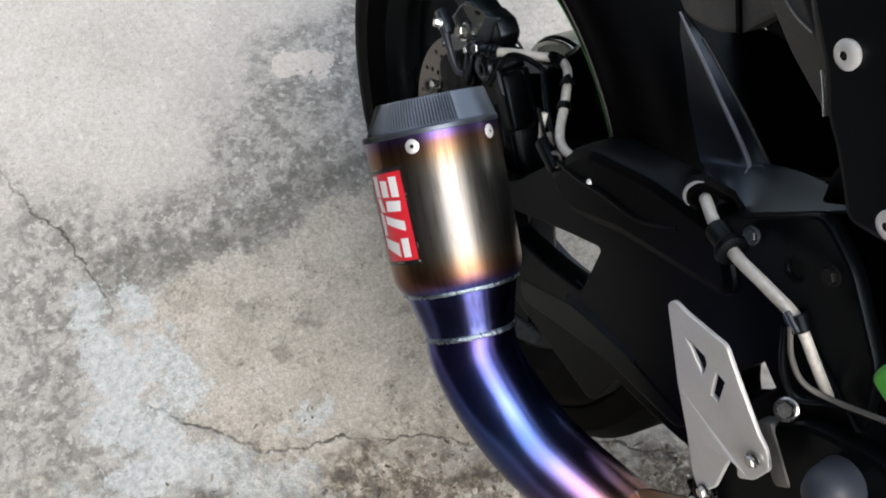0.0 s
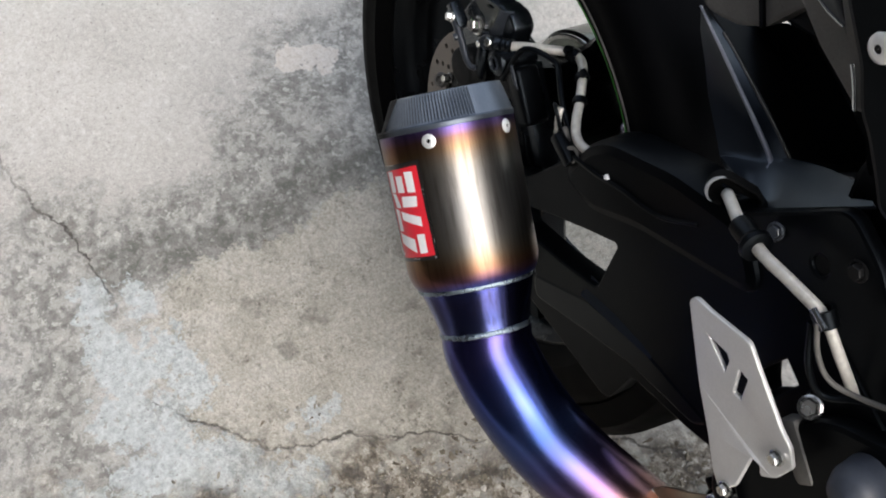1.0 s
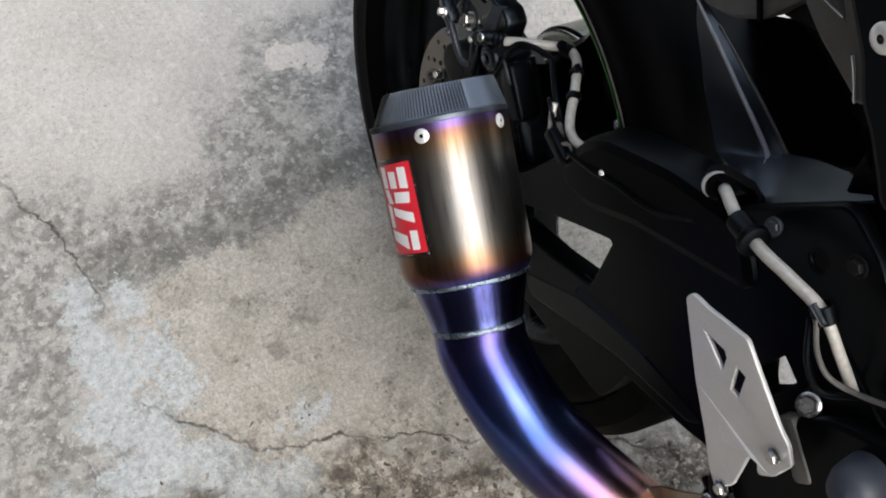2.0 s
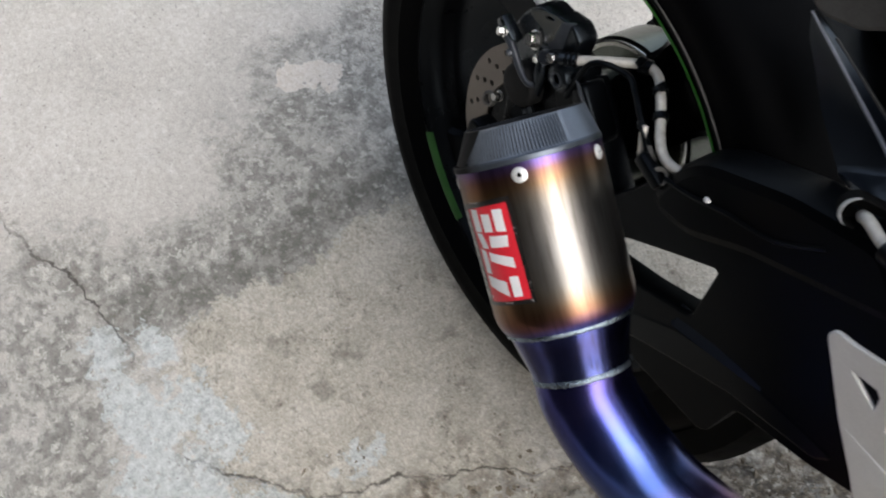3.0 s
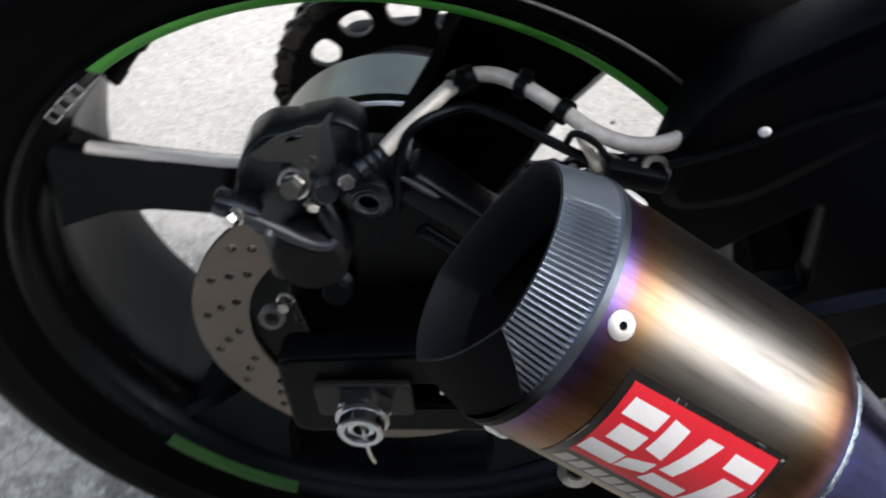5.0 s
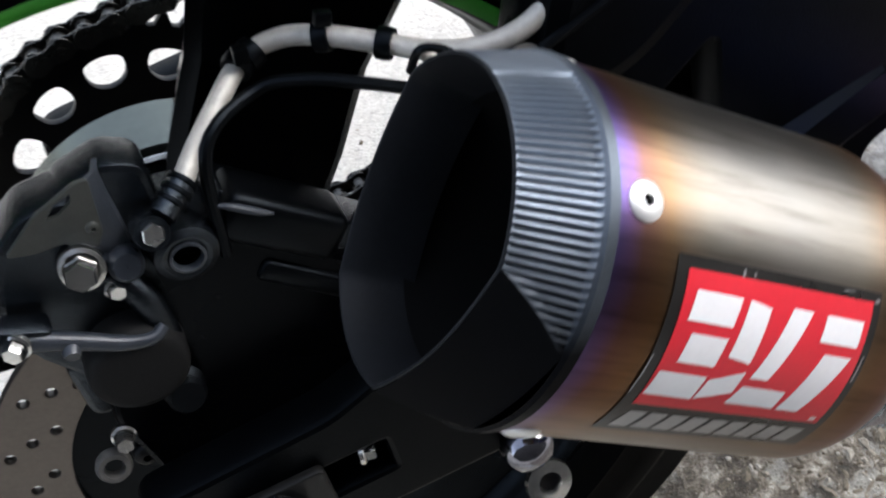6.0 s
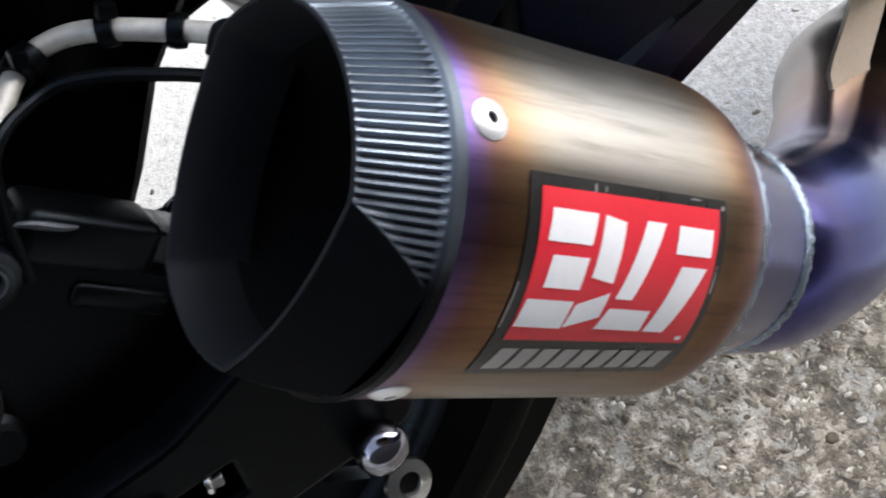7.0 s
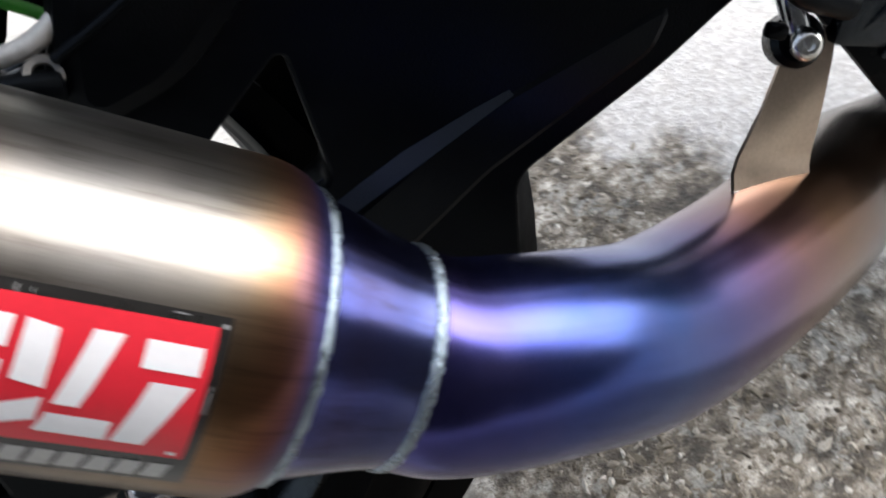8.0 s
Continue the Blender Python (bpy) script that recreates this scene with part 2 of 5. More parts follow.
def flat(outline, holes=(), thick=0.004, y=0.0, edge=0.0008, smooth=()):
    """A plate in the plane of the wheel: outline and holes in (x, z), its middle at y."""
    cu = bpy.data.curves.new("outline", "CURVE")
    cu.dimensions, cu.fill_mode = "2D", "BOTH"
    cu.extrude, cu.bevel_depth, cu.bevel_resolution = max(0.0001, thick / 2 - edge), edge, 1
    for ring in (outline, *holes):
        sp = cu.splines.new("POLY")
        sp.points.add(len(ring) - 1)
        sp.use_cyclic_u = True
        for q, (x, z) in zip(sp.points, ring):
            q.co = (x, z, 0, 1)
    ob = bpy.data.objects.new("outline", cu)
    me = bpy.data.meshes.new_from_object(ob)
    bpy.data.objects.remove(ob)
    bpy.data.curves.remove(cu)
    me.transform(Matrix(((1, 0, 0, 0), (0, 0, -1, y), (0, 1, 0, 0), (0, 0, 0, 1))))
    me.materials.clear()
    return me


def circle(x, z, r, n=20):
    return [(x + r * math.cos(2 * math.pi * i / n), z + r * math.sin(2 * math.pi * i / n)) for i in range(n)]


def rounded(points, r, steps=4):
    """The polygon with its corners rounded by about r."""
    out = []
    n = len(points)
    for i in range(n):
        a, b, c = (Vector((*points[(i + k) % n], 0)) for k in (-1, 0, 1))
        u, v = a - b, c - b
        d = min(r, u.length * 0.45, v.length * 0.45)
        p, q = b + u.normalized() * d, b + v.normalized() * d
        for k in range(steps + 1):
            t = k / steps
            w = p * (1 - t) ** 2 + b * 2 * t * (1 - t) + q * t * t
            out.append((w.x, w.y))
    return out


def block(centre, size, turn=(0, 0, 0), bevel=0.003, taper=1.0, bm=None, segs=2):
    """A bevelled box, its top drawn in by taper."""
    own = bmesh.new()
    bmesh.ops.create_cube(own, size=1.0)
    for v in own.verts:
        k = taper if v.co.z > 0 else 1.0
        v.co = Vector((v.co.x * size[0] * k, v.co.y * size[1] * k, v.co.z * size[2]))
    if bevel:
        bmesh.ops.bevel(own, geom=own.edges[:], offset=bevel, segments=segs, affect="EDGES", profile=0.5)
    bmesh.ops.transform(own, matrix=pose(*centre, *turn), verts=own.verts)
    if bm is None:
        return own
    tmp = bpy.data.meshes.new("tmp")
    own.to_mesh(tmp)
    own.free()
    bm.from_mesh(tmp)
    bpy.data.meshes.remove(tmp)
    return bm


def hex_bolt(centre, axis, r=0.006, high=0.005, flange=True, bm=None):
    """A hexagon head on a flange, with a chamfer."""
    bm = bm or bmesh.new()
    if flange:
        lathe(centre, axis, [(0.0001, -0.001), (r * 1.35, -0.001), (r * 1.35, 0.0008), (r * 1.1, 0.0015)], 24, bm=bm)
    ax, up, side = frame_of(axis, (0.3, 0.2, 1))
    o = Vector(centre)
    loops = []
    for rr, s in ((r, 0.0), (r, high * 0.85), (r * 0.88, high)):
        loops.append([o + ax * s + (up * math.cos(a) + side * math.sin(a)) * rr for a in (math.pi / 3 * k for k in range(6))])
    vs = rings(bm, loops)
    bm.faces.new(vs[-1])
    bmesh.ops.recalc_face_normals(bm, faces=bm.faces)
    return bm


def button_bolt(centre, axis, r=0.008, high=0.004, socket=0.35):
    """A domed washer-headed bolt with a round socket."""
    return lathe(centre, axis, [(r * 0.9, -0.003), (r, 0.0), (r * 0.97, high * 0.35), (r * 0.8, high * 0.75), (r * 0.5, high), (r * socket, high),
                                (r * socket * 0.95, high * 0.1), (0.0002, 0.0)], 28)


# ---------------------------------------------------------------- ground
def ground_material():
    m, t, b = nodes("old concrete")
    co = t.nodes.new("ShaderNodeTexCoord").outputs["Object"]
    sep = t.nodes.new("ShaderNodeSeparateXYZ")
    t.links.new(co, sep.inputs[0])
    n1, n2, n3, n4 = noise_of(t, co, 5, 6, 0.6), noise_of(t, co, 22, 6, 0.65), noise_of(t, co, 110, 5, 0.6), noise_of(t, co, 420, 3, 0.6)
    warp = node(t, "TexNoise", Scale=9.0, Detail=5.0, Roughness=0.62)
    t.links.new(co, warp.inputs["Vector"])
    wsep = t.nodes.new("ShaderNodeSeparateXYZ")
    t.links.new(warp.outputs[1], wsep.inputs[0])
    X = math_node(t, "ADD", sep.outputs[0], math_node(t, "MULTIPLY_ADD", wsep.outputs[0], 0.26, -0.13))
    Y = math_node(t, "ADD", sep.outputs[1], math_node(t, "MULTIPLY_ADD", wsep.outputs[1], 0.26, -0.13))
    fine = node(t, "TexNoise", Scale=34.0, Detail=4.0, Roughness=0.6)
    t.links.new(co, fine.inputs["Vector"])
    fsep = t.nodes.new("ShaderNodeSeparateXYZ")
    t.links.new(fine.outputs[1], fsep.inputs[0])
    XF = math_node(t, "ADD", sep.outputs[0], math_node(t, "MULTIPLY_ADD", fsep.outputs[0], 0.075, -0.0375))
    YF = math_node(t, "ADD", sep.outputs[1], math_node(t, "MULTIPLY_ADD", fsep.outputs[1], 0.075, -0.0375))

    def step(v, lo, hi):
        n = node(t, "MapRange")
        n.interpolation_type = "SMOOTHSTEP"
        t.links.new(v, n.inputs[0])
        n.inputs[1].default_value, n.inputs[2].default_value = lo, hi
        return n.outputs[0]

    def along(x0, y0, x1, y1, px, py):
        """Distance to a line piece."""
        dx, dy = x1 - x0, y1 - y0
        ll = dx * dx + dy * dy
        ux, uy = math_node(t, "SUBTRACT", px, x0), math_node(t, "SUBTRACT", py, y0)
        k = math_node(t, "ADD", math_node(t, "MULTIPLY", ux, dx / ll), math_node(t, "MULTIPLY", uy, dy / ll))
        k.node.use_clamp = True
        ex = math_node(t, "SUBTRACT", ux, math_node(t, "MULTIPLY", k, dx))
        ey = math_node(t, "SUBTRACT", uy, math_node(t, "MULTIPLY", k, dy))
        return math_node(t, "SQRT", math_node(t, "ADD", math_node(t, "MULTIPLY", ex, ex), math_node(t, "MULTIPLY", ey, ey)))

    def least(values):
        out = values[0]
        for v in values[1:]:
            out = math_node(t, "MINIMUM", out, v)
        return out

    def chain_of(points, px, py):
        return least([along(*p, *q, px, py) for p, q in zip(points, points[1:])])

    def times(*values):
        out = values[0]
        for v in values[1:]:
            out = math_node(t, "MULTIPLY", out, v)
        return out

    def grown(scale, lo, hi, detail=8, rough=0.65):
        """Crisp ragged patches."""
        return step(noise_of(t, co, scale, detail, rough), lo, hi)

    ragged = math_node(t, "MULTIPLY_ADD", noise_of(t, co, 58, 8, 0.72), 0.07, -0.035)
    # pale cement skin, trowelled in broad clouds
    col = ramp(t, n1, [(0.3, (0.46, 0.44, 0.395)), (0.5, (0.535, 0.512, 0.463)), (0.7, (0.605, 0.58, 0.53))])
    col = mix(t, times(grown(13, 0.50, 0.62), 0.35), col, (0.50, 0.475, 0.425))
    col = mix(t, times(grown(48, 0.58, 0.63), 0.4), col, (0.70, 0.675, 0.62))
    # sandy screed
    sand = ramp(t, noise_of(t, co, 16, 7, 0.6), [(0.3, (0.375, 0.350, 0.294)), (0.5, (0.455, 0.427, 0.362)), (0.7, (0.53, 0.502, 0.436))])
    sand = mix(t, times(grown(55, 0.60, 0.66), 0.45), sand, (0.64, 0.605, 0.54))
    # mildew: grey veil, dark blotches, pale flakes left standing
    field = least([chain_of([(-0.44, 0.05), (-0.427, -0.096), (-0.336, -0.192), (-0.272, -0.139), (-0.27, 0.1)], X, Y), chain_of([(-0.336, -0.192), (-0.2513, -0.3125), (-0.2855, -0.4538), (-0.3295, -0.53)], X, Y),
                   chain_of([(-0.32, -0.51), (-0.27, -0.56), (-0.216, -0.602), (-0.14, -0.63), (-0.07, -0.64), (0.0, -0.6), (0.12, -0.62)], X, Y)])
    near = step(math_node(t, "ADD", field, ragged), 0.135, 0.035)
    col = mix(t, times(near, 0.45), col, (0.27, 0.265, 0.24))
    col = mix(t, times(near, grown(34, 0.46, 0.56), 0.68), col, (0.19, 0.185, 0.165))
    col = mix(t, times(near, grown(90, 0.52, 0.60, 6), 0.5), col, (0.15, 0.145, 0.13))
    col = mix(t, times(near, grown(64, 0.565, 0.60), 0.62), col, (0.60, 0.585, 0.53))
    body = least([chain_of([(-0.096, -0.3665), (-0.0613, -0.2463), (-0.1, -0.17), (-0.07, -0.04), (-0.1, 0.1)], XF, YF), chain_of([(0.0, -0.36), (0.03, -0.27), (0.05, -0.1), (0.1, 0.1)], XF, YF)])
    screed = step(math_node(t, "ADD", math_node(t, "ADD", body, ragged), math_node(t, "MULTIPLY", n3, 0.03)), 0.140, 0.133)
    core = chain_of([(-0.255, -0.47), (-0.261, -0.45), (-0.245, -0.386), (-0.228, -0.321), (-0.238, -0.268), (-0.262, -0.2), (-0.245, -0.11), (-0.22, 0.0)], XF, YF)
    dark = step(math_node(t, "ADD", core, ragged), 0.055, 0.012)
    col = mix(t, times(dark, 0.6), col, (0.19, 0.187, 0.165))
    col = mix(t, times(dark, grown(40, 0.47, 0.55), 0.55), col, (0.115, 0.11, 0.095))
    col = mix(t, times(dark, grown(110, 0.57, 0.62), 0.5), col, (0.46, 0.45, 0.4))
    col = mix(t, times(screed, 0.93), col, sand)
    # dirt caught in the rough screed
    worn_in = grown(11, 0.46, 0.62)
    col = mix(t, times(screed, grown(46, 0.51, 0.59), math_node(t, "MULTIPLY_ADD", worn_in, 0.50, 0.10)), col, (0.24, 0.215, 0.175))
    col = mix(t, times(screed, grown(120, 0.555, 0.62, 6), math_node(t, "MULTIPLY_ADD", worn_in, 0.55, 0.16)), col, (0.13, 0.115, 0.09))
    # flaked bluish lime patches
    lime = least([math_node(t, "ADD", chain_of(p, XF, YF), k) for p, k in (([(-0.2472, -0.517), (-0.19, -0.527)], 0.008), ([(-0.156, -0.529), (-0.1, -0.507)], 0.0), ([(-0.1216, -0.47), (-0.0585, -0.449)], 0.0),
                 ([(-0.062, -0.54), (-0.026, -0.498)], -0.006), ([(0.047, -0.345), (0.0522, -0.322)], 0.016), ([(0.0377, -0.4897), (0.08, -0.435)], -0.008), ([(-0.224, -0.4775), (-0.191, -0.468)], 0.012),
                 ([(0.024, -0.548), (0.03, -0.5)], 0.0), ([(0.104, -0.419), (0.112, -0.38)], 0.006), ([(0.15, -0.352), (0.165, -0.335)], 0.02), ([(0.0, -0.62), (0.03, -0.6)], 0.01))])
    flake = step(math_node(t, "ADD", math_node(t, "ADD", lime, ragged), math_node(t, "MULTIPLY_ADD", n3, 0.03, math_node(t, "MULTIPLY", n2, 0.05))), 0.072, 0.066)
    flake = times(flake, math_node(t, "SUBTRACT", 1.0, times(grown(70, 0.58, 0.61), 0.75)))
    col = mix(t, times(flake, 0.9), col, ramp(t, n3, [(0.3, (0.43, 0.46, 0.447)), (0.6, (0.54, 0.57, 0.553))]))
    # worn front: stone dust and dirt between the stones, pale skin beyond it
    front = step(math_node(t, "SUBTRACT", X, math_node(t, "MULTIPLY", Y, 0.35)), 0.20, 0.28)
    lumps = math_node(t, "MULTIPLY_ADD", noise_of(t, co, 44, 7, 0.72), 0.72, math_node(t, "MULTIPLY", n2, 0.28))
    apart = chain_of([(0.3, -0.35), (0.55, 0.15)], X, Y)
    here = step(apart, 0.95, 0.6)
    front = times(front, here)
    grit = ramp(t, lumps, [(0.41, (0.028, 0.021, 0.013)), (0.47, (0.085, 0.066, 0.045)), (0.53, (0.19, 0.16, 0.12)), (0.58, (0.38, 0.34, 0.28)), (0.65, (0.64, 0.605, 0.53))])
    grit = mix(t, times(grown(24, 0.54, 0.60), 0.6), grit, (0.40, 0.395, 0.355))
    col = mix(t, times(front, 0.88), col, grit)
    beyond = step(math_node(t, "ADD", math_node(t, "ADD", X, math_node(t, "MULTIPLY", Y, 0.5)), math_node(t, "MULTIPLY", ragged, 1.5)), 0.55, 0.62)
    col = mix(t, times(beyond, here, 0.85), col, ramp(t, n3, [(0.3, (0.54, 0.52, 0.49)), (0.7, (0.70, 0.685, 0.65))]))
    stains = times(step(noise_of(t, co, 1.3, 7, 0.62), 0.48, 0.62), step(apart, 0.6, 1.0))
    col = mix(t, times(stains, math_node(t, "MULTIPLY_ADD", n2, 0.9, 0.1)), col, (0.26, 0.25, 0.225))
    # mortar smear
    smear = least([along(-0.470, -0.132, -0.463, -0.118, XF, YF), along(-0.455, -0.105, -0.447, -0.095, XF, YF)])
    col = mix(t, times(step(smear, 0.024, 0.021), 0.9), col, (0.67, 0.62, 0.55))
    # spots
    spots = least([along(-0.022, -0.174, -0.020, -0.170, XF, YF), math_node(t, "ADD", along(-0.13, -0.350, -0.124, -0.346, XF, YF), 0.001), along(-0.056, -0.332, -0.042, -0.324, XF, YF), math_node(t, "ADD", along(-0.075, -0.284, -0.066, -0.276, XF, YF), 0.002)])
    col = mix(t, times(step(spots, 0.015, 0.002), 0.5), col, (0.14, 0.128, 0.105))
    # cracks
    XC = math_node(t, "MULTIPLY_ADD", math_node(t, "SUBTRACT", XF, sep.outputs[0]), 0.4, sep.outputs[0])
    YC = math_node(t, "MULTIPLY_ADD", math_node(t, "SUBTRACT", YF, sep.outputs[1]), 0.4, sep.outputs[1])
    cracks = least([chain_of([(-0.56, -0.57), (-0.505, -0.559), (-0.439, -0.547), (-0.392, -0.538), (-0.359, -0.517), (-0.302, -0.505), (-0.249, -0.497), (-0.2, -0.5)], XC, YC),
                    chain_of([(-0.06, -0.50), (-0.023, -0.474), (0.027, -0.429), (0.072, -0.39), (0.082, -0.351), (0.096, -0.298), (0.118, -0.265), (0.134, -0.228), (0.17, -0.18), (0.2, -0.1), (0.3, 0.02)], XC, YC),
                    chain_of([(0.096, -0.298), (0.137, -0.289), (0.17, -0.299), (0.20, -0.33), (0.24, -0.33)], XC, YC), chain_of([(0.03, -0.66), (0.1, -0.5), (0.16, -0.42)], XC, YC)])
    crack = step(math_node(t, "ADD", cracks, math_node(t, "MULTIPLY", n3, 0.004)), 0.0046, 0.0024)
    beside = times(step(cracks, 0.03, 0.004), grown(60, 0.48, 0.58))
    broken = step(noise_of(t, co, 26, 3), 0.38, 0.58)
    col = mix(t, times(beside, 0.45), col, (0.22, 0.205, 0.175))
    col = mix(t, times(crack, math_node(t, "MULTIPLY_ADD", broken, 0.5, 0.3)), col, (0.055, 0.048, 0.04))
    # grain, pits and specks
    col = mix(t, 0.28, col, ramp(t, n4, [(0.3, (0.3, 0.3, 0.3)), (0.5, (0.5, 0.5, 0.5)), (0.72, (0.78, 0.78, 0.78))]), "OVERLAY")
    col = mix(t, 0.38, col, ramp(t, n3, [(0.3, (0.32, 0.32, 0.32)), (0.7, (0.68, 0.68, 0.68))]), "OVERLAY")
    grains = noise_of(t, co, 210, 3, 0.5)
    col = mix(t, math_node(t, "MULTIPLY_ADD", screed, 0.14, 0.05), col, ramp(t, grains, [(0.34, (0.2, 0.2, 0.2)), (0.5, (0.5, 0.5, 0.5)), (0.66, (0.82, 0.82, 0.82))]), "OVERLAY")
    col = mix(t, times(grown(150, 0.665, 0.70, 3, 0.5), 0.5), col, (0.17, 0.155, 0.13))
    pits = step(noise_of(t, co, 75, 6, 0.75), 0.37, 0.29)
    col = mix(t, times(pits, 0.55), col, (0.12, 0.11, 0.095))
    t.links.new(col, b.inputs["Base Color"])
    b.inputs["Roughness"].default_value = 0.9
    b.inputs["Specular IOR Level"].default_value = 0.25
    h = math_node(t, "ADD", math_node(t, "MULTIPLY", n3, 0.9), math_node(t, "MULTIPLY", n4, 0.35))
    h = math_node(t, "ADD", h, math_node(t, "MULTIPLY", noise_of(t, co, 52, 5, 0.65), 0.9))
    h = math_node(t, "SUBTRACT", h, math_node(t, "MULTIPLY", crack, 0.9))
    h = math_node(t, "SUBTRACT", h, math_node(t, "MULTIPLY", pits, 0.35))
    h = math_node(t, "ADD", h, math_node(t, "MULTIPLY", grains, 0.5))
    bump(t, b, h, 0.55, 0.0045)
    return m


def worn(x, y):
    """How far the screed has worn down to its stones, 0 to 1."""
    k = (x - 0.35 * y - 0.21 + 0.08 * noise.noise((x * 6, y * 6, 0.0))) / 0.1
    k2 = (0.60 - (x + 0.5 * y) + 0.06 * noise.noise((x * 7, y * 7, 3.0))) / 0.1
    k3 = (0.8 - math.hypot(x - 0.42, y + 0.1)) / 0.2
    return max(0.0, min(1.0, k)) * max(0.0, min(1.0, k2)) * max(0.0, min(1.0, k3))


def relief(x, y):
    v = 0.004 * noise.noise((x * 3, y * 3, 1.0)) + 0.0016 * noise.noise((x * 17, y * 17, 2.0))
    return v - worn(x, y) * (0.002 + 0.002 * noise.noise((x * 40, y * 40, 5.0)))


def build_ground():
    near = [-1.5 + 0.0125 * i for i in range(241)]
    out, d, far = [], 0.05, 1.5
    while far < 900:
        far += d
        d *= 1.5
        out.append(far)
    line = [-v for v in reversed(out)] + near + out
    n = len(line)
    verts = [(x, y, (relief(x, y) if max(abs(x), abs(y)) < 1.49 else 0.0)) for x in line for y in line]
    faces = [(i * n + j, (i + 1) * n + j, (i + 1) * n + j + 1, i * n + j + 1) for i in range(n - 1) for j in range(n - 1)]
    me = bpy.data.meshes.new("ground")
    me.from_pydata(verts, [], faces)
    ob = part("ground", me, ground_material(), None, angle=0)
    me.shade_smooth()
    return tagged(ob, "weathered concrete yard with mildew, flaked patches and cracks", "ground", kind="structure")


build_ground()


def build_grit():
    """Stones bared in the worn concrete."""
    rng = random.Random(7)
    verts, faces = [], []
    base = [(1, 0, 0), (-1, 0, 0), (0, 1, 0), (0, -1, 0), (0, 0, 1), (0.6, 0.6, 0.5), (-0.6, 0.6, 0.5), (-0.6, -0.6, 0.5), (0.6, -0.6, 0.5), (0, 0, -0.5)]
    tris = [(0, 2, 5), (2, 1, 6), (1, 3, 7), (3, 0, 8), (0, 5, 8), (2, 6, 5), (1, 7, 6), (3, 8, 7), (4, 5, 6), (4, 6, 7), (4, 7, 8), (4, 8, 5), (9, 2, 0), (9, 1, 2), (9, 3, 1), (9, 0, 3)]
    made = 0
    while made < 22000:
        x, y = rng.uniform(0.02, 0.85), rng.uniform(-0.75, 0.35)
        if rng.random() > worn(x, y) ** 2 * 0.97 + 0.008:
            continue
        r = 0.0009 + 0.0032 * rng.random() ** 2.6
        k, turn = len(verts), rng.uniform(0, 6.28)
        sx, sy, sz = r * rng.uniform(0.8, 2.1), r * rng.uniform(0.5, 1.1), r * rng.uniform(0.25, 0.6)
        z = relief(x, y) + sz * rng.uniform(-0.5, 0.1)
        for a, b, c in base:
            a, b, c = a * sx * rng.uniform(0.4, 1.35), b * sy * rng.uniform(0.4, 1.35), c * sz * rng.uniform(0.4, 1.5)
            verts.append((x + a * math.cos(turn) - b * math.sin(turn), y + a * math.sin(turn) + b * math.cos(turn), z + c))
        faces += [tuple(k + i for i in f) for f in tris]
        made += 1
    # a few larger flat stones
    for _ in range(170):
        x, y = rng.uniform(0.1, 0.8), rng.uniform(-0.6, 0.3)
        if worn(x, y) < 0.8:
            continue
        r = rng.uniform(0.0035, 0.0072)
        k, turn = len(verts), rng.uniform(0, 6.28)
        n = rng.randint(6, 9)
        ring = [(r * rng.uniform(0.7, 1.15), 6.283 * i / n + rng.uniform(-0.25, 0.25)) for i in range(n)]
        flatness, high = rng.uniform(0.55, 1.0), r * rng.uniform(0.12, 0.3)
        z = relief(x, y)
        for scale, lift in ((1.0, -0.3), (0.97, 0.55), (0.72, 1.0)):
            for q, a in ring:
                a1, b1 = q * scale * math.cos(a), q * scale * flatness * math.sin(a)
                verts.append((x + a1 * math.cos(turn) - b1 * math.sin(turn), y + a1 * math.sin(turn) + b1 * math.cos(turn), z + high * lift * rng.uniform(0.85, 1.15)))
        for level in (0, 1):
            faces += [(k + level * n + i, k + level * n + (i + 1) % n, k + (level + 1) * n + (i + 1) % n, k + (level + 1) * n + i) for i in range(n)]
        faces.append(tuple(k + 2 * n + i for i in range(n)))
    me = bpy.data.meshes.new("gravel")
    me.from_pydata(verts, [], faces)
    m, t, b = nodes("bared stones")
    g = t.nodes.new("ShaderNodeNewGeometry")
    col = ramp(t, g.outputs["Random Per Island"], [(0.0, (0.085, 0.068, 0.046)), (0.3, (0.18, 0.152, 0.112)), (0.6, (0.29, 0.255, 0.202)), (0.88, (0.40, 0.368, 0.31)), (1.0, (0.56, 0.53, 0.47))])
    co = t.nodes.new("ShaderNodeTexCoord").outputs["Object"]
    col = mix(t, 0.5, col, noise_of(t, co, 500, 3), "OVERLAY")
    t.links.new(col, b.inputs["Base Color"])
    b.inputs["Roughness"].default_value = 0.85
    ob = part("gravel", me, m, None, angle=0)
    tagged(ob, "pale stones bared in worn concrete", "gravel", kind="stuff")


build_grit()


# wall added out of view so that the metal reflects something dark
def build_wall():
    m, t, b = nodes("dark unseen wall")
    co = t.nodes.new("ShaderNodeTexCoord").outputs["Object"]
    col = ramp(t, noise_of(t, co, 3, 6), [(0.3, (0.024, 0.022, 0.02)), (0.7, (0.042, 0.039, 0.036))])
    t.links.new(col, b.inputs["Base Color"])
    b.inputs["Roughness"].default_value = 0.9
    bump(t, b, noise_of(t, co, 90, 4), 0.4, 0.003)
    ob = part("unseen_wall", block((-0.2, -1.62, 1.7), (8.4, 0.2, 3.5), bevel=0.01), m, None)
    tagged(ob, "dark wall added out of view to darken reflections", "wall", kind="structure")


build_wall()

